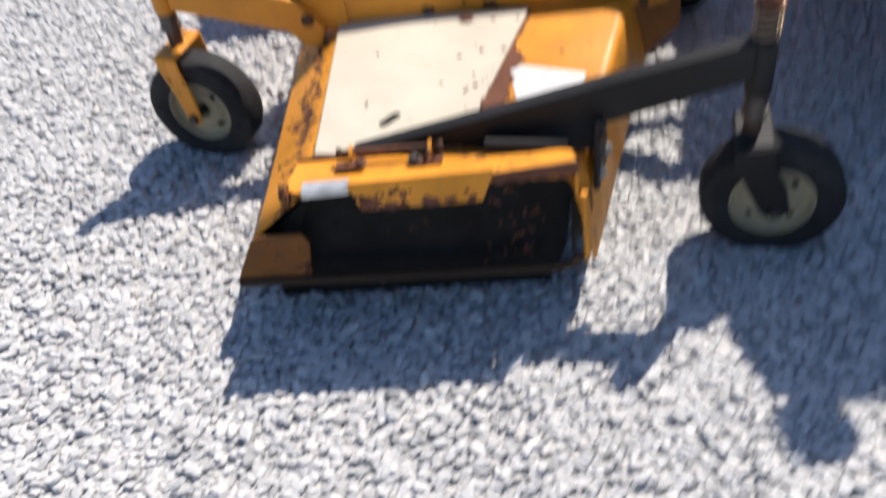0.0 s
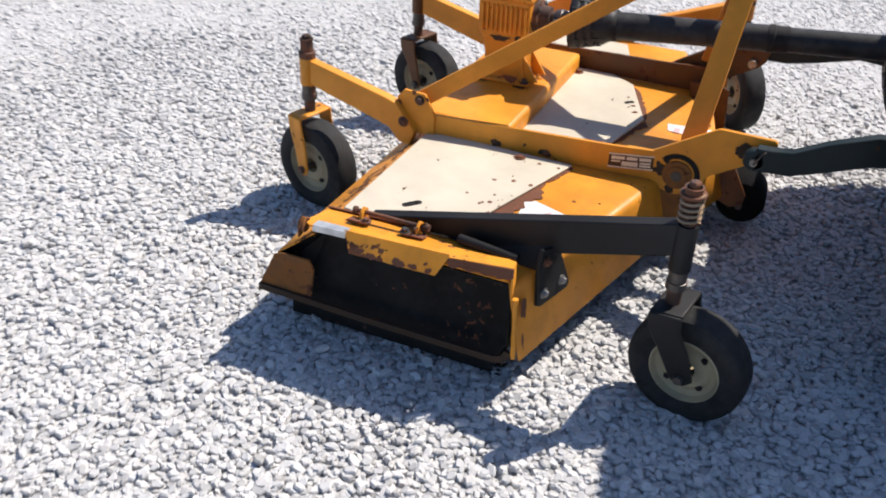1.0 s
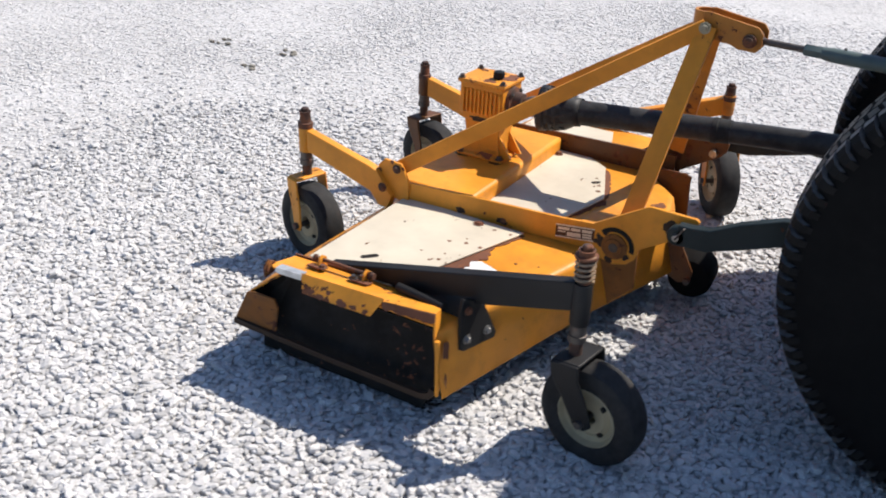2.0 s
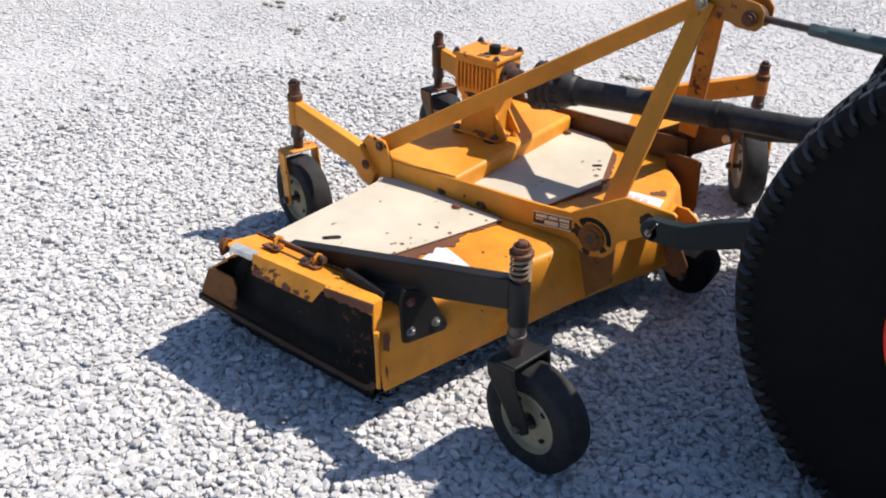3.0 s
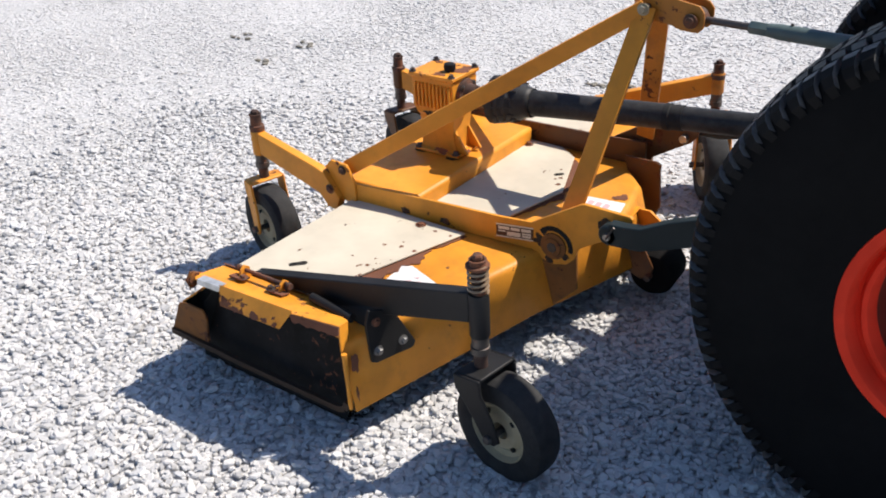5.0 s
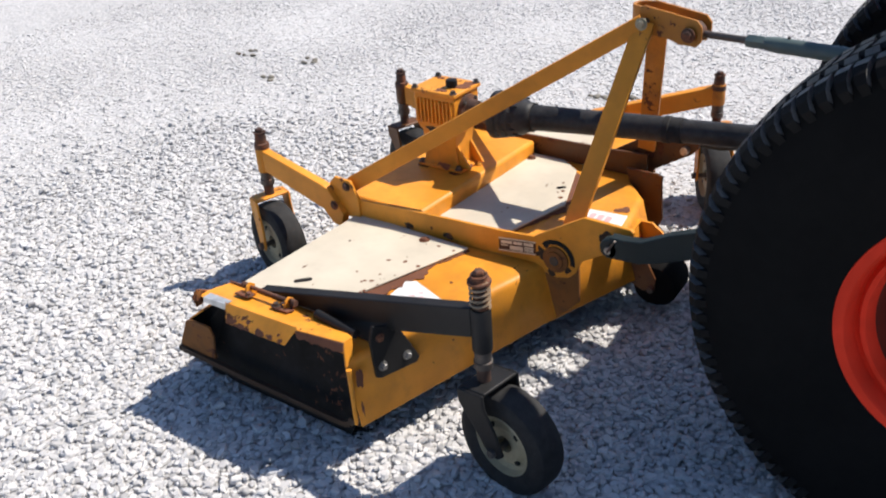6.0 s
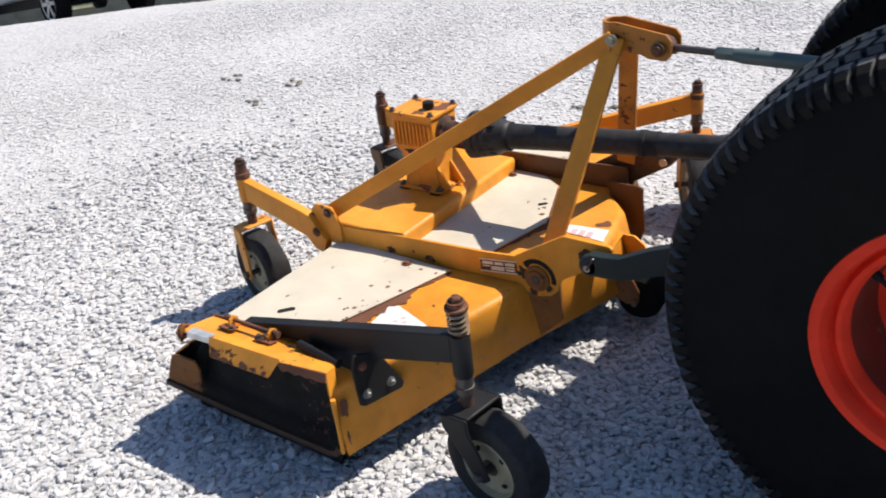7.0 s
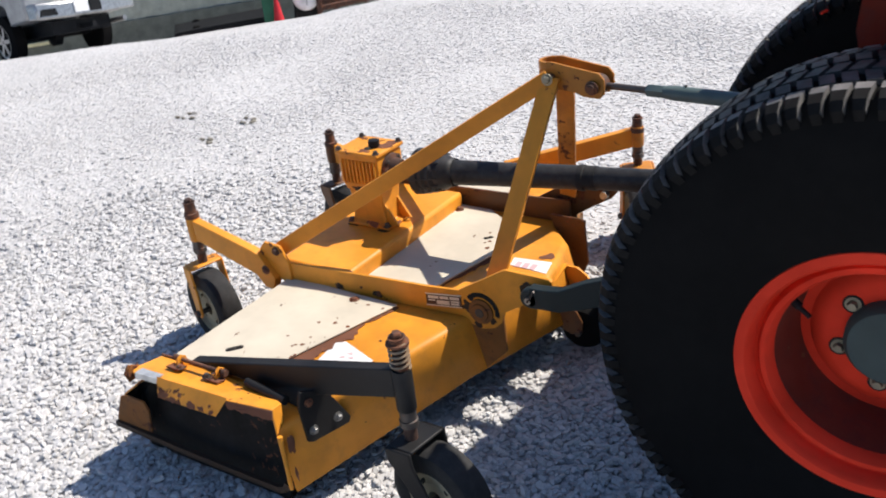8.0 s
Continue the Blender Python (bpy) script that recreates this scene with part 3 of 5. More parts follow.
def build_gearbox(mower):
    cx, cy = -0.032, 0.026
    bm = bmesh.new()
    # tapered pedestal
    lo, hi = (0.085, 0.062), (0.058, 0.046)
    rings = []
    for hx, hy, z in ((lo[0], lo[1], 0.345), (lo[0], lo[1], 0.356), (0.066, 0.050, 0.362), (0.060, 0.046, 0.42), (0.066, 0.052, 0.475)):
        rings.append([bm.verts.new((cx + sx * hx, cy + sy * hy, z)) for sx, sy in ((-1, -1), (1, -1), (1, 1), (-1, 1))])
    for a, b in zip(rings, rings[1:]):
        for i in range(4):
            bm.faces.new((a[i], a[(i + 1) % 4], b[(i + 1) % 4], b[i]))
    bm.faces.new(rings[0][::-1])
    bm.faces.new(rings[-1])
    ped = part("gearbox_pedestal", bm, M_YELLOW_WORN, mower, "yellow cast pedestal with bolted feet", bevel=0.004)
    for s in (-1, 1):
        bm = bmesh.new()
        slab(bm, [(cx + 0.05, cy + s * 0.036 - 0.004, 0.357), (cx + 0.108, cy + s * 0.036 - 0.004, 0.357), (cx + 0.060, cy + s * 0.036 - 0.004, 0.43), (cx + 0.052, cy + s * 0.036 - 0.004, 0.45)], (0, 0.009, 0))
        part("gusset", bm, M_YELLOW, ped, bevel=0.001)
    for sx in (-1, 1):
        for sy in (-1, 1):
            bolt("foot_bolt", (cx + sx * 0.072, cy + sy * 0.053, 0.356), (0, 0, 1), ped, M_BOLT, 0.009, 0.010)
    bm = bmesh.new()
    hx, hy = 0.078, 0.066
    slab(bm, [(cx - hx, cy - hy, 0.505), (cx - hx + 0.02, cy - hy, 0.478), (cx + hx - 0.02, cy - hy, 0.478), (cx + hx, cy - hy, 0.505), (cx + hx, cy - hy, 0.598), (cx - hx, cy - hy, 0.598)], (0, 2 * hy, 0))
    case = part("gear_case", bm, M_YELLOW_WORN, mower, "ribbed yellow gear case", bevel=0.004)
    for k in range(10):
        x = cx - hx + 0.013 + 0.0145 * k
        bm = bmesh.new()
        slab(bm, [(x, cy - hy, 0.585), (x, cy - hy - 0.009, 0.58), (x, cy - hy - 0.009, 0.512), (x, cy - hy, 0.500)], (0.0062, 0, 0))
        part("rib", bm, M_YELLOW, case, bevel=0.0012)
    bm = bmesh.new()
    box(bm, (cx - hx - 0.007, cy - hy - 0.007, 0.599), (cx + hx + 0.007, cy + hy + 0.007, 0.612))
    lid = part("case_lid", bm, M_LID, case, "yellow bolted lid with rust patches", bevel=0.003)
    for sx in (-1, 1):
        for sy in (-1, 1):
            bolt("lid_bolt", (cx + sx * (hx - 0.004), cy + sy * (hy - 0.004), 0.612), (0, 0, 1), case, M_BOLT, 0.0075, 0.010)
    bm = bmesh.new()
    turned(bm, (cx + 0.030, cy - 0.008, 0.612), (cx + 0.030, cy - 0.008, 0.637), [(0, 0.014), (0.2, 0.014), (0.25, 0.019), (0.95, 0.018), (1, 0.016)], 12)
    part("filler_cap", bm, M_TUBE, case, "black plastic filler cap")
    bm = bmesh.new()
    turned(bm, (cx + hx, cy, 0.545), (cx + hx + 0.055, cy, 0.548), [(0, 0.05), (0.25, 0.047), (0.3, 0.034), (0.8, 0.03), (0.82, 0.018), (1, 0.018)], 24)
    part("input_boss", bm, M_RUSTY, case, "rusty input shaft housing")
    for a in range(4):
        ang = math.pi / 4 + a * math.pi / 2
        bolt("boss_bolt", (cx + hx + 0.012, cy + 0.042 * math.cos(ang), 0.545 + 0.042 * math.sin(ang)), (1, 0, 0), case, M_BOLT, 0.006, 0.006)


def bar_y(x, s):
    """The outer face of a frame bar: they stand a little closer together at the front."""
    return s * (0.352 - 0.0496 * (x + 0.165) * (1 if s < 0 else 0.2))


def hitch_side(mower, s):
    """One of the two long frame bars with its hitch plate; s is -1 on the discharge side, 1 on the other."""
    out = Vector((0, s, 0))
    # the far side's paint carries rust and its own shade
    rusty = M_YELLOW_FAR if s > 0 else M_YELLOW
    bm = bmesh.new()
    slab(bm, [(x, bar_y(x, s), z) for x, z in [(-0.165, 0.285), (0.52, 0.285), (0.52, 0.369), (0.40, 0.362), (-0.11, 0.350), (-0.165, 0.350)]], out * -0.010)
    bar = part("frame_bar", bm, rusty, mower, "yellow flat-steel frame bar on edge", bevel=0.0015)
    for x in (0.076, 0.22):
        bolt("bar_bolt", (x, bar_y(x, s), 0.303), out, bar, M_RUSTY, 0.0065, 0.005)
    dx, y2, dz = (0.0, -0.306, 0.0) if s < 0 else (-0.110, 0.365, -0.018)
    bm = bmesh.new()
    plate = [(0.470, 0.350), (0.520, 0.382), (0.645, 0.458), (0.655, 0.461), (0.782, 0.459), (0.790, 0.452), (0.785, 0.425), (0.765, 0.402), (0.721, 0.376), (0.640, 0.326), (0.628, 0.290), (0.605, 0.268), (0.567, 0.258), (0.526, 0.266), (0.500, 0.285)]
    slab(bm, [(x + dx, y2, z + dz) for x, z in plate], out * 0.012)
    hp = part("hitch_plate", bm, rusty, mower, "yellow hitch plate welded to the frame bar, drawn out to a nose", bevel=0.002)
    # a bracket hangs down over the skirt
    if s < 0:
        bm = bmesh.new()
        slab(bm, [(x, -0.308, z) for x, z in [(0.490, 0.300), (0.560, 0.315), (0.634, 0.318), (0.637, 0.200), (0.575, 0.136), (0.550, 0.108), (0.530, 0.160), (0.505, 0.240)]], out * 0.008)
        part("skirt_bracket", bm, M_STAIN, hp, "rust-stained bracket over the deck's skirt", bevel=0.002)
    else:
        bm = bmesh.new()
        slab(bm, [(x, 0.302, z) for x, z in [(0.47, 0.33), (0.575, 0.33), (0.594, 0.322), (0.592, 0.300), (0.600, 0.178), (0.575, 0.12), (0.546, 0.093), (0.530, 0.15), (0.512, 0.232), (0.48, 0.285)]], out * -0.010)
        part("skirt_bracket", bm, rusty, hp, "brown bracket over the deck's skirt, rust and shade in its colour", bevel=0.002)
    bm = bmesh.new()
    a = Vector((0.567 + dx, y2 + s * 0.012, 0.316 + dz))
    turned(bm, a, a + out * 0.013, [(0, 0.038), (0.5, 0.038), (0.6, 0.027), (1, 0.025)], 26)
    part("boss", bm, M_STAIN, hp, "round boss with a worn bore, browned by rust")
    bm = bmesh.new()
    turned(bm, a + out * 0.0132, a + out * 0.015, [(0, 0.014), (1, 0.013)], 18)
    part("bore", bm, M_BOLT, hp)
    # curved slot over the boss
    bm = bmesh.new()
    arc = [(math.cos(t), math.sin(t)) for t in [math.radians(d) for d in range(-10, 141, 15)]]
    ring = [(a.x + c * 0.058, y2 + s * 0.0122, a.z + q * 0.058) for c, q in arc] + [(a.x + c * 0.044, y2 + s * 0.0122, a.z + q * 0.044) for c, q in reversed(arc)]
    slab(bm, ring, out * 0.001)
    part("slot", bm, M_INSIDE, hp, "dark curved slot")
    bm = bmesh.new()
    p = Vector((0.746 + dx, y2 - s * 0.020, 0.416 + dz))
    turned(bm, p, p + out * 0.088, [(0, 0.013), (0.05, 0.0135), (0.86, 0.0135), (0.87, 0.0105), (1, 0.009)], 16)
    part("hitch_pin", bm, M_STEEL, hp, "worn bright steel hitch pin")
    # rear lug
    yl = s * 0.347
    bm = bmesh.new()
    slab(bm, [(x, yl, z) for x, z in [(-0.100, 0.288), (-0.100, 0.352), (-0.128, 0.408), (-0.19, 0.412), (-0.212, 0.388), (-0.212, 0.34), (-0.16, 0.288)]], out * 0.011)
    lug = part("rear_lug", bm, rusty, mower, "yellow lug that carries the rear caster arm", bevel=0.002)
    bolt("lug_bolt", (-0.143, yl + s * 0.011, 0.389), out, lug, M_RUSTY, 0.0095, 0.009)
    bolt("lug_bolt", (-0.184, yl + s * 0.030, 0.325), out, lug, M_RUSTY, 0.010, 0.007)
    return bar, hp


def build_roller(mower):
    """The small black roller that keeps the deck's nose off the turf."""
    bm = bmesh.new()
    side = [(0.590, 0.245), (0.650, 0.245), (0.682, 0.222), (0.724, 0.145), (0.720, 0.112), (0.685, 0.098), (0.635, 0.120), (0.598, 0.175)]
    slab(bm, [(x, -0.020, z) for x, z in side], (0, 0.008, 0))
    br = part("roller_bracket", bm, M_YELLOW_FAR, mower, "brown roller bracket, rust and shade in its colour", bevel=0.002)
    bm = bmesh.new()
    slab(bm, [(x - 0.01, 0.128, z) for x, z in side], (0, 0.008, 0))
    slab(bm, [(0.585, -0.020, 0.235), (0.625, -0.020, 0.245), (0.605, 0.136, 0.245), (0.575, 0.136, 0.235)], (0, 0, 0.006))
    part("far_cheek", bm, M_YELLOW, br)
    bm = bmesh.new()
    turned(bm, (0.712, -0.008, 0.112), (0.704, 0.122, 0.112), [(0, 0.048), (0.04, 0.062), (0.15, 0.070), (0.85, 0.070), (0.96, 0.062), (1, 0.048)], 32)
    part("roller", bm, M_TYRE, br, "black rubber roller")
    bm = bmesh.new()
    rod(bm, (0.712, -0.032, 0.112), (0.704, 0.145, 0.112), 0.010, 12)
    part("roller_axle", bm, M_BOLT, br)


def build_plate_label(bar):
    """The maker's plate: an outline with rows of print that cannot be read."""
    def at(f, g, lift):
        x = 0.388 + 0.116 * f
        return Vector((x, bar_y(x, -1) - lift, 0.302 + 0.012 * f + 0.037 * g))
    bm = bmesh.new()
    slab(bm, [at(0, 0, 0.0005), at(1, 0, 0.0005), at(1, 1, 0.0005), at(0, 1, 0.0005)], (0, -0.001, 0))
    lab = part("data_plate", bm, paint("brown_data_plate", (0.11, 0.04, 0.014), 0.1, 0.4, 0.5), bar, "brown data plate with pale unreadable rows")
    rim = bmesh.new()
    for a, b in (((0, 0), (1, 0)), ((1, 0), (1, 1)), ((1, 1), (0, 1)), ((0, 1), (0, 0))):
        beam(rim, at(*a, 0.0018), at(*b, 0.0018), 0.0015, 0.0036)
    rows = [(0.06, 0.36, 0.60, 0.84), (0.40, 0.64, 0.60, 0.84), (0.68, 0.94, 0.60, 0.84), (0.30, 0.66, 0.12, 0.46), (0.70, 0.94, 0.14, 0.30), (0.70, 0.94, 0.36, 0.50), (0.06, 0.26, 0.40, 0.50)]
    for a, b, c, d in rows:
        slab(rim, [at(a, c, 0.0016), at(b, c, 0.0016), at(b, d, 0.0016), at(a, d, 0.0016)], (0, -0.0008, 0))
    part("plate_print", rim, paint("pale_print", (0.88, 0.72, 0.50), 0.0, 0.2, 0.5), lab)


MAST = Vector((-0.039, 0.09, -0.027))  # the mast stands off the deck's middle, over the drive shaft


def build_mast(mower):
    def at(x, y, z):
        return Vector((x, y, z)) + MAST
    for s in (-1, 1):
        bm = bmesh.new()
        foot = (0.575, -0.285, 0.335) if s < 0 else (0.512, 0.345, 0.385)
        beam(bm, foot, at(0.668, s * 0.043, 0.905), 0.056, 0.012, up=(0, s * 0.85, 0.5))
        part("mast_leg", bm, M_YELLOW if s < 0 else M_YELLOW_DULL, mower, "yellow flat-steel mast leg", bevel=0.002)
    for s in (-1, 1):
        bm = bmesh.new()
        beam(bm, (-0.145, s * 0.332, 0.386), at(0.667, s * 0.050, 0.905), 0.010, 0.048)
        part("mast_brace", bm, M_YELLOW, mower, "long yellow flat-steel brace from lug to mast head", bevel=0.002)
    # mast head: a strap bent to a long U
    bm = bmesh.new()
    side = [(0.650, 0.872), (0.735, 0.864), (0.76, 0.854), (0.808, 0.852), (0.822, 0.866), (0.822, 0.904), (0.808, 0.922), (0.665, 0.946), (0.650, 0.944)]
    for y in (-0.036, 0.028):
        slab(bm, [at(x, y, z) for x, z in side], (0, 0.008, 0))
    n = 8
    outer = [(0.650 - 0.036 * math.sin(math.pi * i / n), -0.036 * math.cos(math.pi * i / n)) for i in range(n + 1)]
    inner = [(0.650 - 0.028 * math.sin(math.pi * i / n), -0.028 * math.cos(math.pi * i / n)) for i in range(n + 1)]
    slab(bm, [at(x, y, 0.872) for x, y in outer + inner[::-1]], (0, 0, 0.072))
    head = part("mast_head", bm, M_YELLOW_DULL, mower, "bent yellow steel strap that takes the top link", bevel=0.0015)
    bolt("apex_bolt", at(0.667, -0.064, 0.905), (0, -1, 0), head, M_WHEELBOLT, 0.011, 0.010)
    bm = bmesh.new()
    rod(bm, at(0.667, -0.062, 0.905), at(0.667, 0.060, 0.905), 0.010)
    part("apex_rod", bm, M_BOLT, head)
    bm = bmesh.new()
    turned(bm, at(0.79, -0.056, 0.884), at(0.79, 0.050, 0.884), [(0, 0.011), (0.06, 0.013), (0.065, 0.019), (0.10, 0.020), (0.11, 0.0125), (0.94, 0.0125), (0.95, 0.018), (1, 0.018)], 18)
    part("top_link_pin", bm, M_RUSTY, head, "rusty pin through the mast head")


def caster(mower, post, top, hub, sleeve, mat_arm, label, turn=0.0, spring=False, leg=1.0):
    """A caster: turning post, fork and wheel; hub is its axle's centre, turn the wheel's heading in degrees."""
    px, py = post
    hx, hy = hub
    R, W = 0.134, 0.084
    ax = Vector((math.sin(radians(turn)), -math.cos(radians(turn)), 0))  # outward axle
    fwd = Vector((-ax.y, ax.x, 0))
    if fwd.dot(Vector((px - hx, py - hy, 0))) < 0:
        fwd = -fwd
    c = Vector((hx, hy, R - 0.003))
    bm = bmesh.new()
    turned(bm, (px, py, 0.283), (px, py, top), [(0, 0.016), (0.9, 0.016), (1, 0.015)], 18)
    post_ob = part("caster_post", bm, M_RUSTY, mower, label)
    bm = bmesh.new()
    turned(bm, (px, py, sleeve[0]), (px, py, sleeve[1]), [(0, 0.022), (0.03, 0.0235), (0.97, 0.0235), (1, 0.022)], 20)
    part("sleeve", bm, mat_arm, post_ob)
    bm = bmesh.new()
    turned(bm, (px, py, sleeve[0] - 0.045), (px, py, sleeve[0] - 0.002), [(0, 0.0225), (0.4, 0.0225), (0.42, 0.020), (1, 0.020)], 18)
    part("spacer", bm, M_BOLT, post_ob, "dark spacer ring")
    if spring:
        bm = bmesh.new()
        turns, steps = 5, 100
        pts = []
        for i in range(steps + 1):
            a = 2 * math.pi * turns * i / steps
            pts.append(Vector((px + 0.0215 * math.cos(a), py + 0.0215 * math.sin(a), sleeve[1] + 0.003 + (top - 0.018 - sleeve[1]) * i / steps)))
        prev = None
        for i, p in enumerate(pts):
            d = (pts[min(i + 1, steps)] - pts[max(i - 1, 0)]).normalized()
            s = d.cross(Vector((0, 0, 1))).normalized()
            u = s.cross(d)
            ring = [bm.verts.new(p + (s * math.cos(k * math.pi / 3) + u * math.sin(k * math.pi / 3)) * 0.0034) for k in range(6)]
            if prev:
                for k in range(6):
                    bm.faces.new((prev[k], prev[(k + 1) % 6], ring[(k + 1) % 6], ring[k]))
            prev = ring
        part("spring", bm, M_SPRING, post_ob, "tarnished coil spring below the cap")
    bm = bmesh.new()
    h0 = top - (0.020 if spring else 0.055)
    turned(bm, (px, py, h0), (px, py, top), [(0, 0.027 if spring else 0.0245), (0.3, 0.027 if spring else 0.0245), (0.34, 0.019), (1, 0.017)], 14)
    part("post_cap", bm, M_RUSTY, post_ob, "rusted washer and nut")
    bolt('post_nut', (px, py, top - 0.003), (0, 0, 1), post_ob, M_RUSTY, 0.013, 0.012)
    # fork
    bm = bmesh.new()
    half = W / 2 + 0.013
    crown = Vector((px, py, 0.281))
    mid = Vector((c.x, c.y, 0.281))
    rise = Vector((0, 0, 1))
    tail = crown.lerp(mid, 0.5) - fwd * 0.012
    slab(bm, [crown + fwd * 0.030 + ax * half, crown + fwd * 0.030 - ax * half, tail - ax * half, tail + ax * half], rise * 0.009)
    for s in (-1, 1):
        o = ax * s * half
        knee = c.lerp(crown, 0.45) + o
        slab(bm, [crown + o + fwd * 0.030 + rise * 0.007, tail + o + rise * 0.007, tail + o - fwd * 0.003 - rise * 0.03, knee - fwd * 0.026 * leg, c + o - fwd * 0.020 * leg, c + o - fwd * 0.012 - rise * 0.018, c + o + fwd * 0.010 - rise * 0.018, c + o + fwd * 0.018 * leg, knee + fwd * 0.022 * leg, crown + o + fwd * 0.026 - rise * 0.03], ax * s * 0.008)
    part("fork", bm, mat_arm, post_ob, "", bevel=0.005)
    # wheel
    bm = bmesh.new()
    prof = [(-0.30, 0.072), (-0.42, 0.078), (-0.5, 0.096), (-0.49, 0.115), (-0.42, 0.128), (-0.30, 0.1328), (-0.12, 0.134), (0.12, 0.134), (0.30, 0.1328), (0.42, 0.128), (0.49, 0.115), (0.5, 0.096), (0.42, 0.078), (0.30, 0.072)]
    turned(bm, c - ax * W / 2, c + ax * W / 2, [(f + 0.5, r) for f, r in prof], 44, cap=False)
    tyre = part("tyre", bm, M_CASTER, post_ob, "worn black solid caster tyre with a grey dusty tread")
    bm = bmesh.new()
    for s in (-1, 1):
        o = ax * s
        turned(bm, c + o * 0.006, c + o * 0.046, [(0.0, 0.02), (0.50, 0.022), (0.52, 0.045), (0.30, 0.058), (0.42, 0.070), (0.80, 0.076), (0.74, 0.0795), (0.3, 0.078)], 36, cap=False)
    part("rim", bm, M_RIM, post_ob, "cream steel wheel rim")
    for s in (-1, 1):
        for k in range(4):
            bm = bmesh.new()
            a = math.pi / 4 + k * math.pi / 2
            p = c + (fwd * math.cos(a) + Vector((0, 0, 1)) * math.sin(a)) * 0.052 + ax * s * 0.024
            rod(bm, p - ax * s * 0.004, p + ax * s * 0.0015, 0.0075, 12)
            part("rim_hole", bm, M_INSIDE, post_ob, "dark hole in the rim")
    bm = bmesh.new()
    turned(bm, c - ax * (half + 0.020), c + ax * (half + 0.020), [(0, 0.010), (0.04, 0.012), (0.1, 0.012), (0.11, 0.009), (0.89, 0.009), (0.9, 0.012), (0.96, 0.012), (1, 0.010)], 8)
    part("axle_bolt", bm, M_BOLT, post_ob)


def build_arms(mower):
    for s in (-1, 1):
        bm = bmesh.new()
        y = s * 0.362
        slab(bm, [(x, y - 0.016, z) for x, z in [(-0.478, 0.446), (-0.478, 0.376), (-0.232, 0.300), (-0.20, 0.262), (-0.165, 0.255), (-0.150, 0.30), (-0.205, 0.372), (-0.235, 0.384)]], (0, 0.032, 0))
        part("rear_arm", bm, M_YELLOW, mower, "yellow box-section rear caster arm", bevel=0.003)
    # the front arm on the discharge side is a black replacement
    bm = bmesh.new()
    a, b = Vector((-0.045, -0.822, 0.294)), Vector((0.662, -0.832, 0.440))
    up = Vector((0, 0, 1))
    side = (b - a).cross(up).normalized() * 0.017
    slab(bm, [a + side - up * 0.003, a + (b - a) * 0.55 + side - up * 0.062, b + side - up * 0.040, b + side + up * 0.036, a + side + up * 0.007], -2 * side)
    arm = part("front_arm", bm, M_BLACK, mower, "black box-section front caster arm", bevel=0.003)
    # black steel and the arm's shadow, drawn together as one dark plate
    bm = bmesh.new()
    slab(bm, [(0.13, -0.828, 0.300), (0.42, -0.838, 0.375), (0.395, -0.868, 0.290), (0.20, -0.846, 0.292)], (0, 0.010, 0))
    part("arm_shade_plate", bm, M_BLACK, arm, "black plate below the arm, filling its shaded wedge", bevel=0.001)
    bm = bmesh.new()
    nrm = Vector((0.97, -0.246, 0))
    def face(y, z, off=0.004):
        return Vector((front_x(y), y, z)) + nrm * off
    slab(bm, [face(-0.893, 0.320), face(-0.886, 0.214), face(-0.872, 0.206), face(-0.764, 0.200), face(-0.756, 0.215), face(-0.815, 0.335), face(-0.882, 0.360)], nrm * 0.010)
    br = part("arm_bracket", bm, M_BLACK, mower, "black bolted bracket plate", bevel=0.002)
    for y, z in ((-0.866, 0.240), (-0.794, 0.237)):
        bolt("bracket_bolt", face(y, z, 0.014), nrm, br, M_ZINC, 0.0085, 0.009)
    bolt("bracket_bolt", face(-0.866, 0.322, 0.014), nrm, br, M_RUSTY, 0.008, 0.008)
    bm = bmesh.new()
    rod(bm, (0.20, -0.868, 0.322), (0.345, -0.886, 0.320), 0.012, 16)
    part("lift_rod", bm, M_BLACK, mower, "black round rod below the arm")
    bm = bmesh.new()
    a, b = Vector((0.08, 0.665, 0.288)), Vector((0.522, 0.862, 0.405))
    side = (b - a).cross(up).normalized() * 0.017
    slab(bm, [a + side - up * 0.035, b + side - up * 0.036, b + side + up * 0.034, a + side + up * 0.035], -2 * side)
    part("front_arm", bm, M_YELLOW, mower, "yellow box-section front caster arm", bevel=0.003)


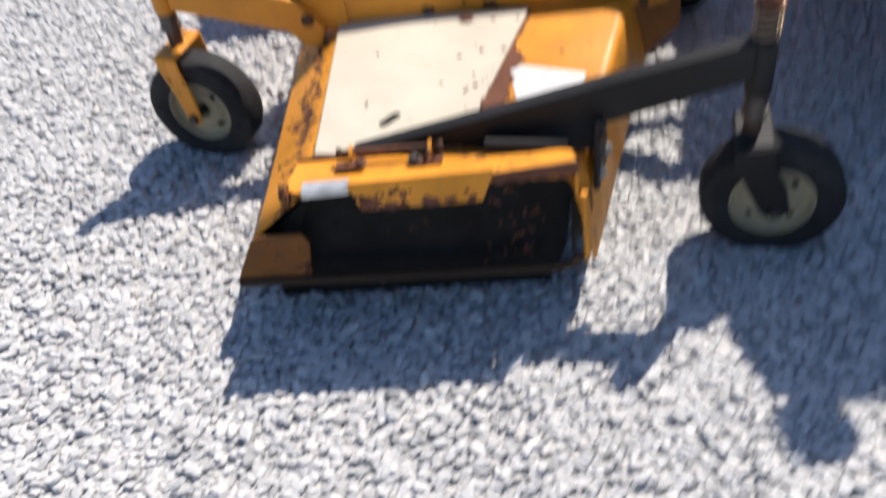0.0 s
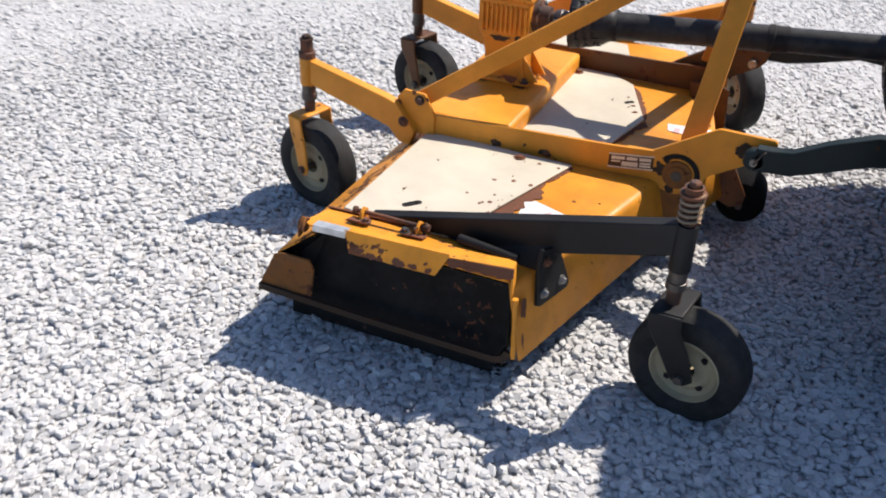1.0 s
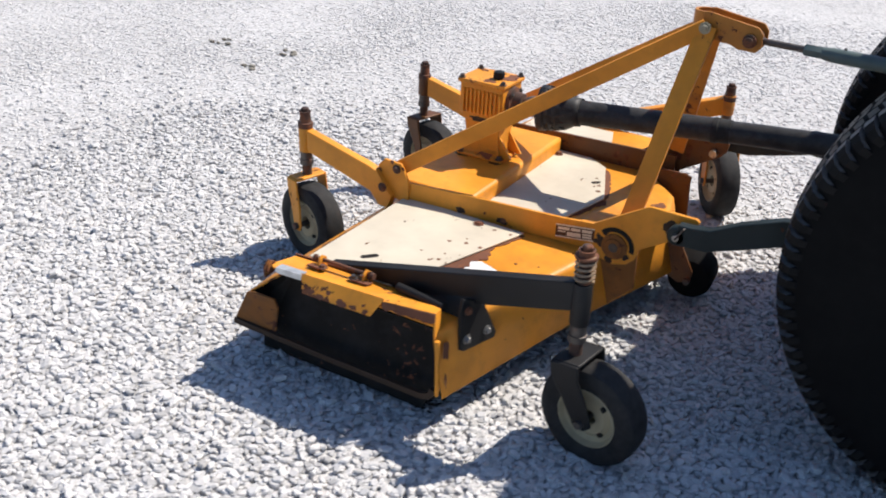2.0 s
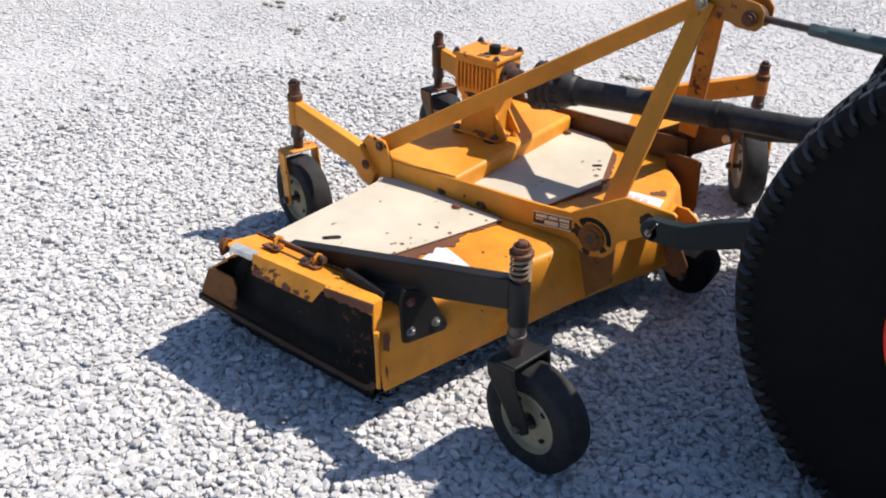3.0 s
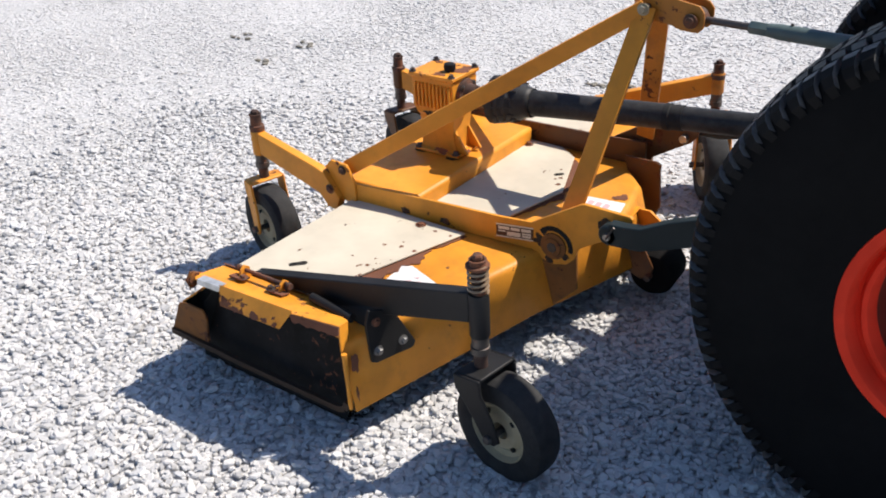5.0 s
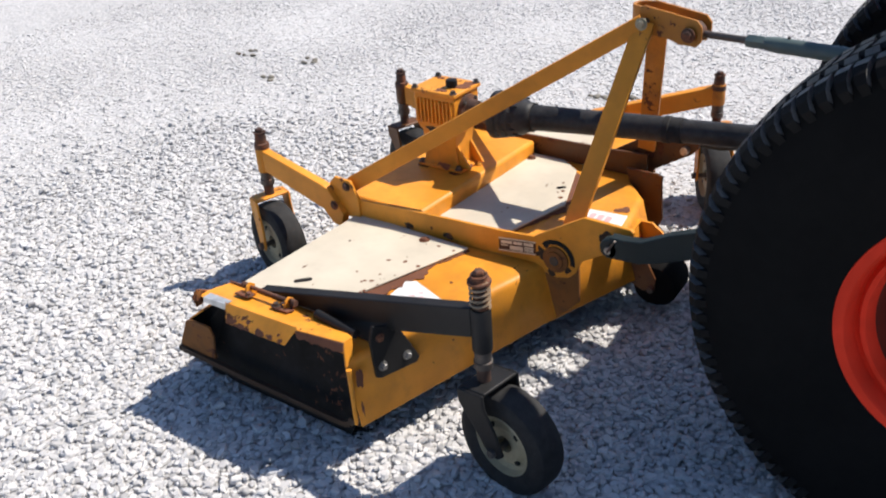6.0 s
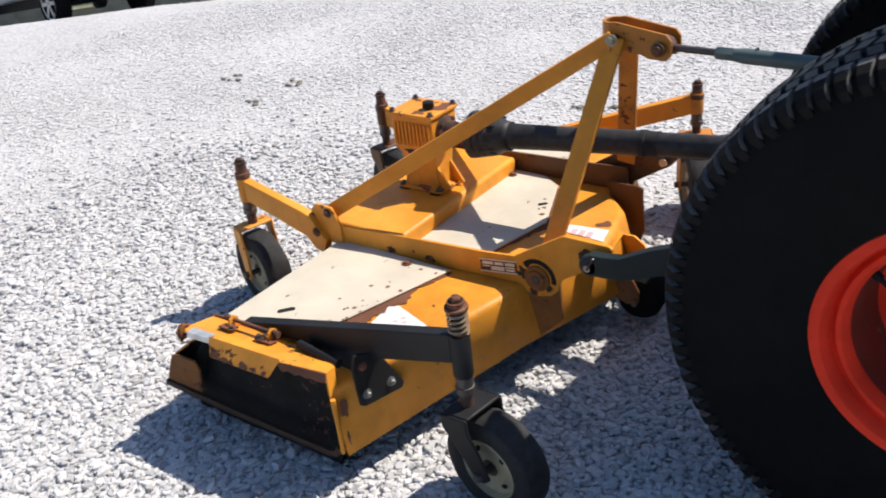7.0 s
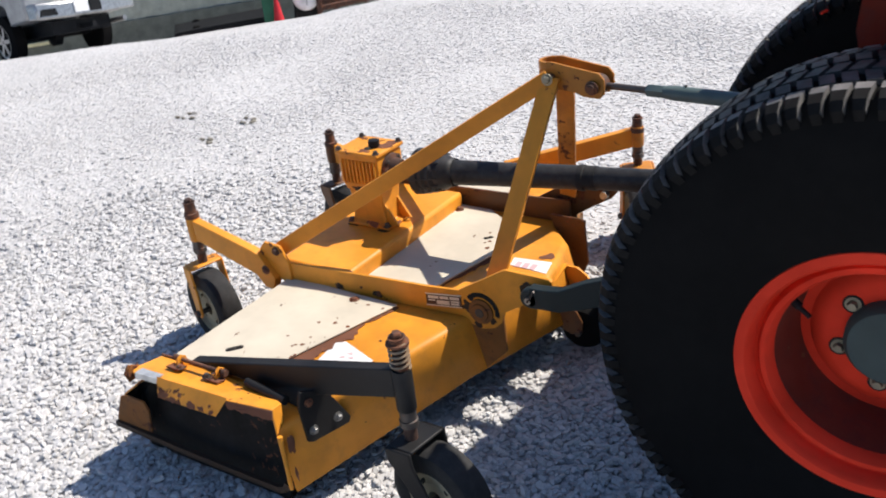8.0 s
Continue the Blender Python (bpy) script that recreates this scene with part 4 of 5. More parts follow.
def build_chute(mower):
    """The guard over the side opening, with its torn lip, silver tape and hinge."""
    bm = bmesh.new()
    slab(bm, [(-0.148, -0.846, 0.292), (0.22, -0.852, 0.297), (0.350, -0.905, 0.322), (0.357, -0.944, 0.330), (0.21, -0.956, 0.322), (-0.136, -0.957, 0.309), (-0.160, -0.935, 0.303)], (0, 0, 0.005))
    slab(bm, [(0.357, -0.944, 0.332), (0.360, -0.948, 0.262), (0.356, -0.915, 0.275), (0.350, -0.905, 0.325)], (-0.005, 0, 0))
    guard = part("chute_guard", bm, M_YELLOW_WORN, mower, "yellow sheet-steel chute guard", bevel=0.0015)
    bm = bmesh.new()
    slab(bm, [(-0.045, -0.955, 0.319), (0.215, -0.955, 0.329), (0.193, -0.983, 0.288), (-0.018, -0.984, 0.284)], (0, 0.003, 0.004))
    part("guard_lip", bm, M_LIP, guard, "bent lip with chipped, rusted paint", bevel=0.001)
    # torn, rusted edge beside the lip
    bm = bmesh.new()
    ragged = [(0.360 - 0.0066 * k, -0.953 - 0.0003 * k, 0.311 - 0.0003 * k + 0.008 * noise.noise(Vector((k * 0.61, 2.3, 0.7)))) for k in range(23)]
    slab(bm, [(0.205, -0.956, 0.325), (0.358, -0.947, 0.333)] + ragged, (0, 0.004, 0))
    part("torn_edge", bm, M_RUST_STRIP, guard, "torn edge of the guard, brown with rust", smooth=False)
    bm = bmesh.new()
    slab(bm, [(-0.124, -0.934, 0.3150), (-0.040, -0.934, 0.3170), (-0.040, -0.958, 0.3185), (-0.124, -0.959, 0.3155)], (0, 0, 0.002))
    slab(bm, [(-0.124, -0.959, 0.3165), (-0.040, -0.958, 0.3195), (-0.040, -0.961, 0.306), (-0.124, -0.962, 0.303)], (0, 0.002, 0))
    part("tape", bm, M_SILVER, guard, "strip of bare silver metal")
    for x in (-0.045, 0.098):
        bm = bmesh.new()
        slab(bm, [(x, -0.892, 0.306), (x, -0.850, 0.300), (x, -0.852, 0.330), (x, -0.866, 0.340), (x, -0.880, 0.332)], (0.007, 0, 0))
        part("hinge_ear", bm, M_YELLOW_WORN, guard, "", bevel=0.001)
        bm = bmesh.new()
        slab(bm, [(x - 0.024, -0.900, 0.3125), (x + 0.026, -0.900, 0.3140), (x + 0.026, -0.872, 0.3080), (x - 0.024, -0.872, 0.3065)], (0, 0, 0.005))
        part("hinge_foot", bm, M_RUST_STRIP, guard, "", bevel=0.001)
        bolt("hinge_bolt", (x - 0.002 + (0.022 if x < 0 else -0.022), -0.888, 0.3155), (0, 0, 1), guard, M_BOLT, 0.008, 0.008)
    bm = bmesh.new()
    turned(bm, (-0.068, -0.866, 0.326), (0.125, -0.866, 0.326), [(0, 0.009), (0.04, 0.009), (0.045, 0.0055), (0.94, 0.0055), (0.945, 0.010), (1, 0.009)], 12)
    part("hinge_rod", bm, M_RUSTY, guard, "rusty hinge rod")
    bm = bmesh.new()
    for k in range(4):
        a = k * 2.1
        rod(bm, (0.10, -0.866, 0.326), (0.106 + 0.016 * math.cos(a), -0.876 + 0.020 * math.sin(a), 0.308 + 0.012 * k), 0.003, 6)
    part("hinge_spring", bm, M_RUSTY, guard)
    bm = bmesh.new()
    slab(bm, [(-0.160, -0.915, 0.305), (-0.150, -0.955, 0.330), (-0.152, -0.972, 0.310), (-0.165, -0.955, 0.270), (-0.170, -0.920, 0.270)], (-0.005, 0.0, 0.0))
    turned(bm, (-0.166, -0.945, 0.303), (-0.150, -0.945, 0.303), [(0, 0.014), (0.2, 0.018), (1, 0.018)], 14)
    part("guard_hook", bm, M_STAIN, guard, "rusty hook at the guard's corner", bevel=0.001)
    bm = bmesh.new()
    slab(bm, [(-0.150, -0.840, 0.290), (0.045, -0.840, 0.292), (0.045, -0.846, 0.306), (-0.150, -0.848, 0.303)], (0, 0.004, 0))
    part("guard_seam", bm, M_RUST_STRIP, guard)


def build_mower():
    mower = thing("finish_mower", (0, 0, 0), "rusty yellow tractor-drawn mower with cream covers, standing on gravel", "mower")
    LEAN[0] = 0.010
    build_deck(mower)
    build_covers(mower)
    build_stickers(mower)
    build_platform(mower)
    build_gearbox(mower)
    bar, hp = hitch_side(mower, -1)
    build_plate_label(bar)
    hitch_side(mower, 1)
    build_roller(mower)
    build_mast(mower)
    build_arms(mower)
    build_chute(mower)
    build_stains(mower)
    LEAN[0] = 0.0
    rear = "yellow rear caster with a rusty post"
    caster(mower, (-0.497, -0.357), 0.508, (-0.470, -0.372), (0.372, 0.455), M_YELLOW_WORN, rear, -16)
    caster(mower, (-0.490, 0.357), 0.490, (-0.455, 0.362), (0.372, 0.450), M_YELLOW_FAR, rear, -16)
    caster(mower, (0.540, 0.862), 0.474, (0.575, 0.775), (0.365, 0.440), M_YELLOW_DULL, "dulled yellow front caster with a rusty post", -56)
    caster(mower, (0.677, -0.830), 0.567, (0.735, -0.815), (0.372, 0.482), M_BLACK, "dark front caster with a coil spring round its post", -9, True, 1.5)
    return mower


# ---- drive shaft and links ----


def build_drive_shaft():
    def at(x):
        aside = min(0.034 + 0.085 * (x - 0.14), 0.105)
        return Vector((x - 0.438 * aside, 0.004 + aside, 0.550 + 0.080 * (x - 0.14) - 0.301 * aside))
    shaft = thing("drive_shaft", at(0.14), "black plastic-guarded drive shaft between gearbox and tractor", "drive shaft")
    bm = bmesh.new()
    turned(bm, at(0.275), at(0.735), [(0, 0.042), (0.02, 0.0395), (0.4, 0.037), (1, 0.036)], 28)
    part("outer_guard", bm, M_SHAFT, shaft, "black plastic guard tube")
    bm = bmesh.new()
    turned(bm, at(0.72), at(0.775), [(0, 0.0385), (0.3, 0.0385), (0.35, 0.036), (1, 0.036)], 24)
    part("collar", bm, M_CASTER, shaft, "scuffed grey collar")
    bm = bmesh.new()
    turned(bm, at(0.77), at(1.50), [(0, 0.0335), (1, 0.0335)], 24)
    part("inner_guard", bm, M_SHAFT, shaft)
    bm = bmesh.new()
    turned(bm, at(0.165), at(0.30), [(0, 0.074), (0.16, 0.072), (0.2, 0.066), (0.3, 0.070), (0.38, 0.062), (0.48, 0.066), (0.58, 0.056), (0.72, 0.056), (0.86, 0.046), (1, 0.044)], 28, cap=False)
    bell = part("bell_guard", bm, M_SHAFT, shaft, "ribbed black bell guard")
    bell.modifiers.new("wall", "SOLIDIFY").thickness = 0.003
    for k in range(14):
        a = 2 * math.pi * k / 14
        o = Vector((0, math.cos(a), math.sin(a)))
        bm = bmesh.new()
        beam(bm, at(0.172) + o * 0.073, at(0.262) + o * 0.058, 0.005, 0.004, up=tuple(o))
        part("bell_rib", bm, M_SHAFT, bell)
    bm = bmesh.new()
    turned(bm, at(0.115), at(0.19), [(0, 0.03), (0.25, 0.034), (0.5, 0.026), (0.7, 0.036), (1, 0.03)], 14)
    box(bm, at(0.13) - Vector((0.012, 0.04, 0.012)), at(0.13) + Vector((0.012, 0.04, 0.012)))
    part("yoke", bm, M_BOLT, shaft, "greasy steel yoke")


def build_top_link():
    link = thing("top_link", Vector((0.79, 0, 0.89)) + MAST, "tractor top link of worn steel rod and green-grey tube", "top link")
    d = Vector((1, 0.0, -0.032)).normalized()
    p = Vector((0.79, -0.004, 0.882)) + MAST
    bm = bmesh.new()
    turned(bm, p + Vector((0, -0.022, 0)), p + Vector((0, 0.022, 0)), [(0, 0.024), (0.1, 0.028), (0.9, 0.028), (1, 0.024)], 20)
    part("ball_end", bm, M_RUSTY, link)
    bm = bmesh.new()
    rod(bm, p + d * 0.02, p + d * 0.20, 0.0095, 14)
    part("threaded_rod", bm, M_BOLT, link, "greasy brown threaded rod")
    bm = bmesh.new()
    turned(bm, p + d * 0.140, p + d * 0.190, [(0, 0.014), (0.1, 0.018), (0.9, 0.018), (1, 0.017)], 6)
    part("lock_nut", bm, M_LINK_PALE, link, "green-grey lock nut")
    bm = bmesh.new()
    turned(bm, p + d * 0.185, p + d * 0.70, [(0, 0.016), (0.06, 0.020), (1, 0.020)], 20)
    part("tube", bm, M_LINK_PALE, link, "green-grey painted tube")
    bm = bmesh.new()
    rod(bm, p + d * 0.245 + Vector((0, 0, 0.012)), p + d * 0.245 + Vector((0, 0, 0.025)), 0.004, 8)
    part("grease_nipple", bm, M_BOLT, link)


# ---- tractor ----
AXLE = Vector((1.61, 0, 0.557))
TYRE_R = 0.565


def rear_wheel(tractor, s):
    """One rear wheel: turf tyre with blocks, dished rim; s: side."""
    y_out, width = 0.612, 0.335
    c = AXLE + Vector((0.0 if s < 0 else -0.055, s * (y_out - width / 2), 0))
    ax = Vector((0, s, 0))
    bm = bmesh.new()
    h = width / 2
    prof = [(0.72, 0.252), (0.86, 0.270), (0.97, 0.34), (1.0, 0.41), (0.99, 0.47), (0.95, 0.520), (0.87, 0.548), (0.6, 0.561), (0.3, 0.566)]
    prof = prof + [(-a, r) for a, r in reversed(prof)]
    turned(bm, c - ax * h, c + ax * h, [(0.5 + a / 2, r) for a, r in reversed(prof)], 96, cap=False)
    for v in bm.verts:
        v.co.z = max(v.co.z, 0.004)  # pressed flat where it stands
    tyre = part("rear_tyre", bm, M_TYRE, tractor, "large black turf tyre, dark on its shaded flank")
    bm = bmesh.new()
    count = 94
    up = Vector((0, 0, 1))
    x = Vector((1, 0, 0))
    middle = [(-0.62, -0.36, 0.5, 0.558, 0.563), (-0.33, -0.02, 0.0, 0.564, 0.565), (0.02, 0.33, 0.5, 0.565, 0.564), (0.36, 0.62, 0.0, 0.563, 0.558)]
    # shoulder lugs wrap round onto the flank: (across, radius, outward lift, sideways lift)
    shoulder = [(0.66, 0.557, 0.012, 0.0), (0.80, 0.552, 0.014, 0.002), (0.90, 0.541, 0.014, 0.007), (0.945, 0.530, 0.008, 0.009), (0.96, 0.520, -0.002, 0.001)]
    for k in range(count):
        for a, b, shift, ra, rb in middle:
            t0 = 2 * math.pi * (k + shift + 0.12) / count
            t1 = 2 * math.pi * (k + shift + 0.82) / count
            skew = 0.018 * (1 if shift else -1)
            quad = []
            for (t, f, r) in ((t0, a, ra), (t1, a, ra), (t1 + skew, b, rb), (t0 + skew, b, rb)):
                quad.append((x * math.cos(t) + up * math.sin(t), c + ax * h * f, r))
            mid = c + ax * h * (a + b) / 2
            lo = [bm.verts.new(p + o * (r - 0.006)) for o, p, r in quad]
            hi = [bm.verts.new(p + o * (r + 0.012) + (mid - p) * 0.08) for o, p, r in quad]
            bm.faces.new(hi)
            for i in range(4):
                bm.faces.new((lo[i], lo[(i + 1) % 4], hi[(i + 1) % 4], hi[i]))
        for side in (-1, 1):
            wobble = 0.04 * math.sin(k * 2.3)
            rings = []
            for j, (f, r, lift, out) in enumerate(shoulder):
                t0 = 2 * math.pi * (k + 0.10 + wobble + 0.06 * j) / count
                t1 = 2 * math.pi * (k + 0.88 + wobble - 0.02 * j) / count
                ring = []
                for t, up_by, out_by in ((t0, -0.006, -0.004), (t0, lift, out), (t1, lift, out), (t1, -0.006, -0.004)):
                    o = x * math.cos(t) + up * math.sin(t)
                    ring.append(bm.verts.new(c + ax * side * (h * f + out_by) + o * (r + up_by)))
                rings.append(ring)
            # sunlit grey on each lug's top and sides, dark rubber on its flank
            for j, (p, q) in enumerate(zip(rings, rings[1:])):
                for i in range(3):
                    bm.faces.new((p[i], p[i + 1], q[i + 1], q[i])).material_index = 1 if i == 1 and j or j > 2 else 2
            bm.faces.new(rings[0]).material_index = 2
            bm.faces.new(rings[-1]).material_index = 1
    bmesh.ops.recalc_face_normals(bm, faces=bm.faces[:])
    for v in bm.verts:
        v.co.z = max(v.co.z, 0.002)
    tread = part("tread", bm, M_TREAD, tyre, "", smooth=False)
    tread.data.materials.append(M_LUG)
    tread.data.materials.append(M_LUG_SUNLIT)
    tagged(tread, "rows of worn tread blocks, shoulder lugs coloured lighter where the sun catches them", kind="stuff")
    bm = bmesh.new()
    # rim from the flange inwards to the disc: (metres inside the outer flank, radius)
    flange = [(0.030, 0.272), (0.022, 0.268), (0.020, 0.248), (0.028, 0.242), (0.060, 0.238), (0.066, 0.232), (0.050, 0.225), (0.049, 0.215), (0.064, 0.206), (0.080, 0.204)]
    well = [(0.080, 0.204), (0.165, 0.196), (0.205, 0.184)]
    disc = [(0.205, 0.184), (0.203, 0.164), (0.186, 0.148), (0.177, 0.126), (0.179, 0.07), (0.179, 0.001)]
    turned(bm, c + ax * h, c + ax * (h - 0.25), [(d / 0.25, r) for d, r in flange], 72, cap=False)
    rim = part("rim", bm, M_ORANGE, tractor, "orange-red dished steel wheel rim")
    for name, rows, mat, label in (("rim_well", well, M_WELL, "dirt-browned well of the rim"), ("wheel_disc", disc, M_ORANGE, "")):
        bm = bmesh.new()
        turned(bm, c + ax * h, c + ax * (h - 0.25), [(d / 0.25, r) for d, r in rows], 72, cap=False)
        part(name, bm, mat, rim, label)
    bm = bmesh.new()
    inner = [(0.31, 0.274), (0.30, 0.25), (0.26, 0.225), (0.23, 0.20), (0.20, 0.001)]
    turned(bm, c + ax * h, c + ax * (h - 0.4), [(d / 0.4, r) for d, r in inner], 48, cap=False)
    part("rim_back", bm, M_ORANGE, rim)
    bm = bmesh.new()
    turned(bm, c + ax * (h - 0.182), c + ax * (h - 0.138), [(0, 0.092), (0.6, 0.090), (0.9, 0.080), (1, 0.03)], 32)
    part("hub", bm, M_HUB, rim, "dark grey wheel hub")
    for k in range(6):
        a = radians(20 + 60 * k)
        p = c + ax * (h - 0.177) + (x * math.cos(a) + up * math.sin(a)) * 0.105
        # a dark disc paints the shaded recess round the bolt
        ring = bmesh.new()
        rod(ring, p - ax * 0.002, p + ax * 0.0012, 0.0205, 20)
        part("bolt_seat", ring, M_INSIDE, rim, "dark bolt seat")
        bolt("wheel_bolt", p, ax, rim, M_WHEELBOLT, 0.0105, 0.012, label="dull zinc wheel bolt")
    bm = bmesh.new()
    a = radians(150)
    o = x * math.cos(a) + up * math.sin(a)
    rod(bm, c + ax * (h - 0.09) + o * 0.206, c + ax * (h - 0.075) + o * 0.160, 0.005, 10)
    rod(bm, c + ax * (h - 0.092) + o * 0.208, c + ax * (h - 0.085) + o * 0.186, 0.009, 12)
    part("valve", bm, M_TUBE, rim, "black valve stem")


def build_tractor():
    tractor = thing("tractor", (1.61, 0, 0), "orange compact tractor with large turf tyres, hitched to the mower", "tractor")
    for s in (-1, 1):
        rear_wheel(tractor, s)
    bm = bmesh.new()
    turned(bm, AXLE + Vector((0, -0.40, 0)), AXLE + Vector((0, 0.40, 0)), [(0, 0.07), (0.3, 0.09), (0.36, 0.14), (0.64, 0.14), (0.7, 0.09), (1, 0.07)], 20)
    box(bm, (1.44, -0.16, 0.38), (2.4, 0.16, 0.82))
    part("gear_housing", bm, M_LINK, tractor, "dark cast rear housing", bevel=0.02)
    for s in (-1, 1):
        bm = bmesh.new()
        # flat-topped sheet over the wheel: rounded rear, outer edge bent down, inner wall
        rows = [(1.222, -0.030), (1.208, -0.012), (1.216, 0.0), (1.38, 0.008), (1.50, 0.010), (1.80, 0.010), (1.98, -0.01), (2.10, -0.10), (2.14, -0.22)]
        across = [(0.17, 0.0, 0.0), (0.30, 0.022, 0.0), (0.40, 0.048, 0.0), (0.435, 0.060, -0.006), (0.447, 0.066, -0.030)]
        strip = [[bm.verts.new((x + (back if x < 1.3 else 0), s * y, 1.30 + rise + drop)) for y, back, drop in across] for x, rise in rows]
        for a, b in zip(strip, strip[1:]):
            for k in range(len(across) - 1):
                bm.faces.new((a[k], a[k + 1], b[k + 1], b[k]))
        fender = part("fender", bm, M_ORANGE, tractor, "orange-red flat-topped rear fender")
        fender.modifiers.new("sheet", "SOLIDIFY").thickness = 0.008
        # unseen block, sized to cast the spike of shadow beyond the fender
        bm = bmesh.new()
        slab(bm, [(1.288, s * 0.447, 1.268), (1.372, s * 0.447, 1.268), (1.372, s * 0.447, 1.335), (1.280, s * 0.447, 1.335)], (0.012, s * 0.095, 0))
        part("tail_lamp", bm, M_RED, fender, "unseen red block at the fender's corner, added for its shadow", bevel=0.008)
        # the wall's brown stands in for the deep shade between the fenders
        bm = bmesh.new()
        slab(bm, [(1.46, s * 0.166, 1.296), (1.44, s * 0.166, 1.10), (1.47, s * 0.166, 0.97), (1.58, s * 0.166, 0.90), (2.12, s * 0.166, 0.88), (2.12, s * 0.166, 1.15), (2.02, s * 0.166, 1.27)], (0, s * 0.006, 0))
        part("inner_wall", bm, M_WELL, fender, "inner wall of the fender, its deep shade put into the colour")
        if s > 0:
            bm = bmesh.new()
            beam(bm, (1.222, 0.470, 0.966), (1.288, 0.250, 1.030), 0.018, 0.006, up=(-0.5, 0, 0.86))
            part("fender_stay", bm, M_ORANGE, fender, "thin red steel stay under the fender", bevel=0.001)
        # lower link
        shift = 0.0 if s < 0 else -0.110
        base = 0.350 if s < 0 else 0.408
        pts = [(0.746, base, 0.426, 0.030), (0.785, base, 0.428, 0.029), (0.830, base - 0.002, 0.431, 0.031), (0.900, base - 0.012, 0.458, 0.037), (1.00, base - 0.025, 0.492, 0.037), (1.45, 0.24, 0.50, 0.036)]
        bm = bmesh.new()
        ring = None
        for px, py, pz, hgt in pts:
            px += shift * max(0.0, 1.45 - px) / 0.704
            sec = [bm.verts.new((px, s * (py + 0.016), pz - hgt)), bm.verts.new((px, s * (py - 0.016), pz - hgt)), bm.verts.new((px, s * (py - 0.016), pz + hgt)), bm.verts.new((px, s * (py + 0.016), pz + hgt))]
            if ring:
                for k in range(4):
                    bm.faces.new((ring[k], ring[(k + 1) % 4], sec[(k + 1) % 4], sec[k]))
            else:
                bm.faces.new(sec)
            ring = sec
        bm.faces.new(ring[::-1])
        eye = Vector((0.746 + shift, s * base, 0.422))
        turned(bm, eye - Vector((0, s * 0.016, 0)), eye + Vector((0, s * 0.016, 0)), [(0, 0.024), (0.2, 0.028), (0.8, 0.028), (1, 0.024)], 20)
        lk = part("lower_link", bm, M_LINK, tractor, "dark green-grey lower hitch link", bevel=0.003)
        bm = bmesh.new()
        rod(bm, eye + Vector((0.0, s * 0.024, -0.004)), eye + Vector((0.022, s * 0.026, 0.034)), 0.003, 8)
        part("linch_pin", bm, M_BOLT, lk)
    bm = bmesh.new()
    box(bm, (1.36, -0.20, 0.80), (2.15, 0.20, 0.90))
    part("platform", bm, M_BLACK, tractor, "", bevel=0.02)
    # unseen box, added to keep light off the fenders' inner walls
    bm = bmesh.new()
    box(bm, (1.50, -0.162, 0.905), (2.14, 0.162, 1.24))
    part("fender_light_block", bm, M_BLACK, tractor, "unseen black box added between the fenders to cut the light", bevel=0.015)
    bm = bmesh.new()
    box(bm, (1.62, -0.24, 1.242), (2.12, 0.24, 1.34))
    slab(bm, [(1.60, -0.24, 0.95), (1.72, -0.24, 0.95), (1.67, -0.24, 1.60), (1.57, -0.24, 1.60)], (0, 0.48, 0))
    part("seat", bm, M_TUBE, tractor, "black tractor seat", bevel=0.04)
    bm = bmesh.new()
    slab(bm, [(2.4, -0.27, 0.62), (3.6, -0.25, 0.60), (3.6, -0.25, 1.02), (2.4, -0.27, 1.18)], (0, 0.52, 0))
    part("hood", bm, M_ORANGE, tractor, "", bevel=0.05)
    for s in (-1, 1):
        bm = bmesh.new()
        turned(bm, (3.2, s * 0.42, 0.33), (3.2, s * 0.64, 0.33), [(0, 0.2), (0.05, 0.31), (0.2, 0.33), (0.8, 0.33), (0.95, 0.31), (1, 0.2)], 40)
        part("front_tyre", bm, M_TYRE, tractor)


build_ground()
build_mower()
build_drive_shaft()
build_top_link()
build_tractor()

# ---- far side of the yard ----
M_SILVERCAR = paint("silver_car_paint", (0.34, 0.35, 0.36), 0.0, 0.1, 0.3, metallic=0.5)
M_CHROME = metal("chrome", (0.50, 0.50, 0.50), 0.34, 0.0, 0.85)
M_WALL = paint("grey_green_siding", (0.42, 0.44, 0.37), 0.0, 0.25, 0.55)
M_SKIRT = paint("olive_base_panel", (0.16, 0.17, 0.14), 0.0, 0.3, 0.7)
M_ROOF = paint("dark_roof", (0.10, 0.10, 0.10), 0.0, 0.2, 0.6)
M_GREEN = paint("green_paint", (0.02, 0.13, 0.07), 0.0, 0.2, 0.5)
M_TANK = paint("white_tank_paint", (0.80, 0.80, 0.80), 0.0, 0.1, 0.4)
M_YSTOP = paint("pale_yellow_concrete", (0.85, 0.76, 0.45), 0.0, 0.3, 0.8)
M_GLASS = paint("dark_glass", (0.02, 0.022, 0.025), 0.0, 0.0, 0.08)


def on_slope(x, y, heading):
    """A pose on the ground at x, y, standing square to the slope; heading in degrees from +x."""
    e = 0.4
    n = Vector(((ground_height(x - e, y) - ground_height(x + e, y)) / (2 * e), (ground_height(x, y - e) - ground_height(x, y + e)) / (2 * e), 1)).normalized()
    f = Vector((math.cos(radians(heading)), math.sin(radians(heading)), 0))
    f = (f - n * f.dot(n)).normalized()
    m = Matrix((f, n.cross(f), n)).transposed().to_4x4()
    m.translation = (x, y, ground_height(x, y))
    return m


def settle(ob, m):
    """Puts a thing that was built round the origin into its place."""
    ob.matrix_world = m
    return ob


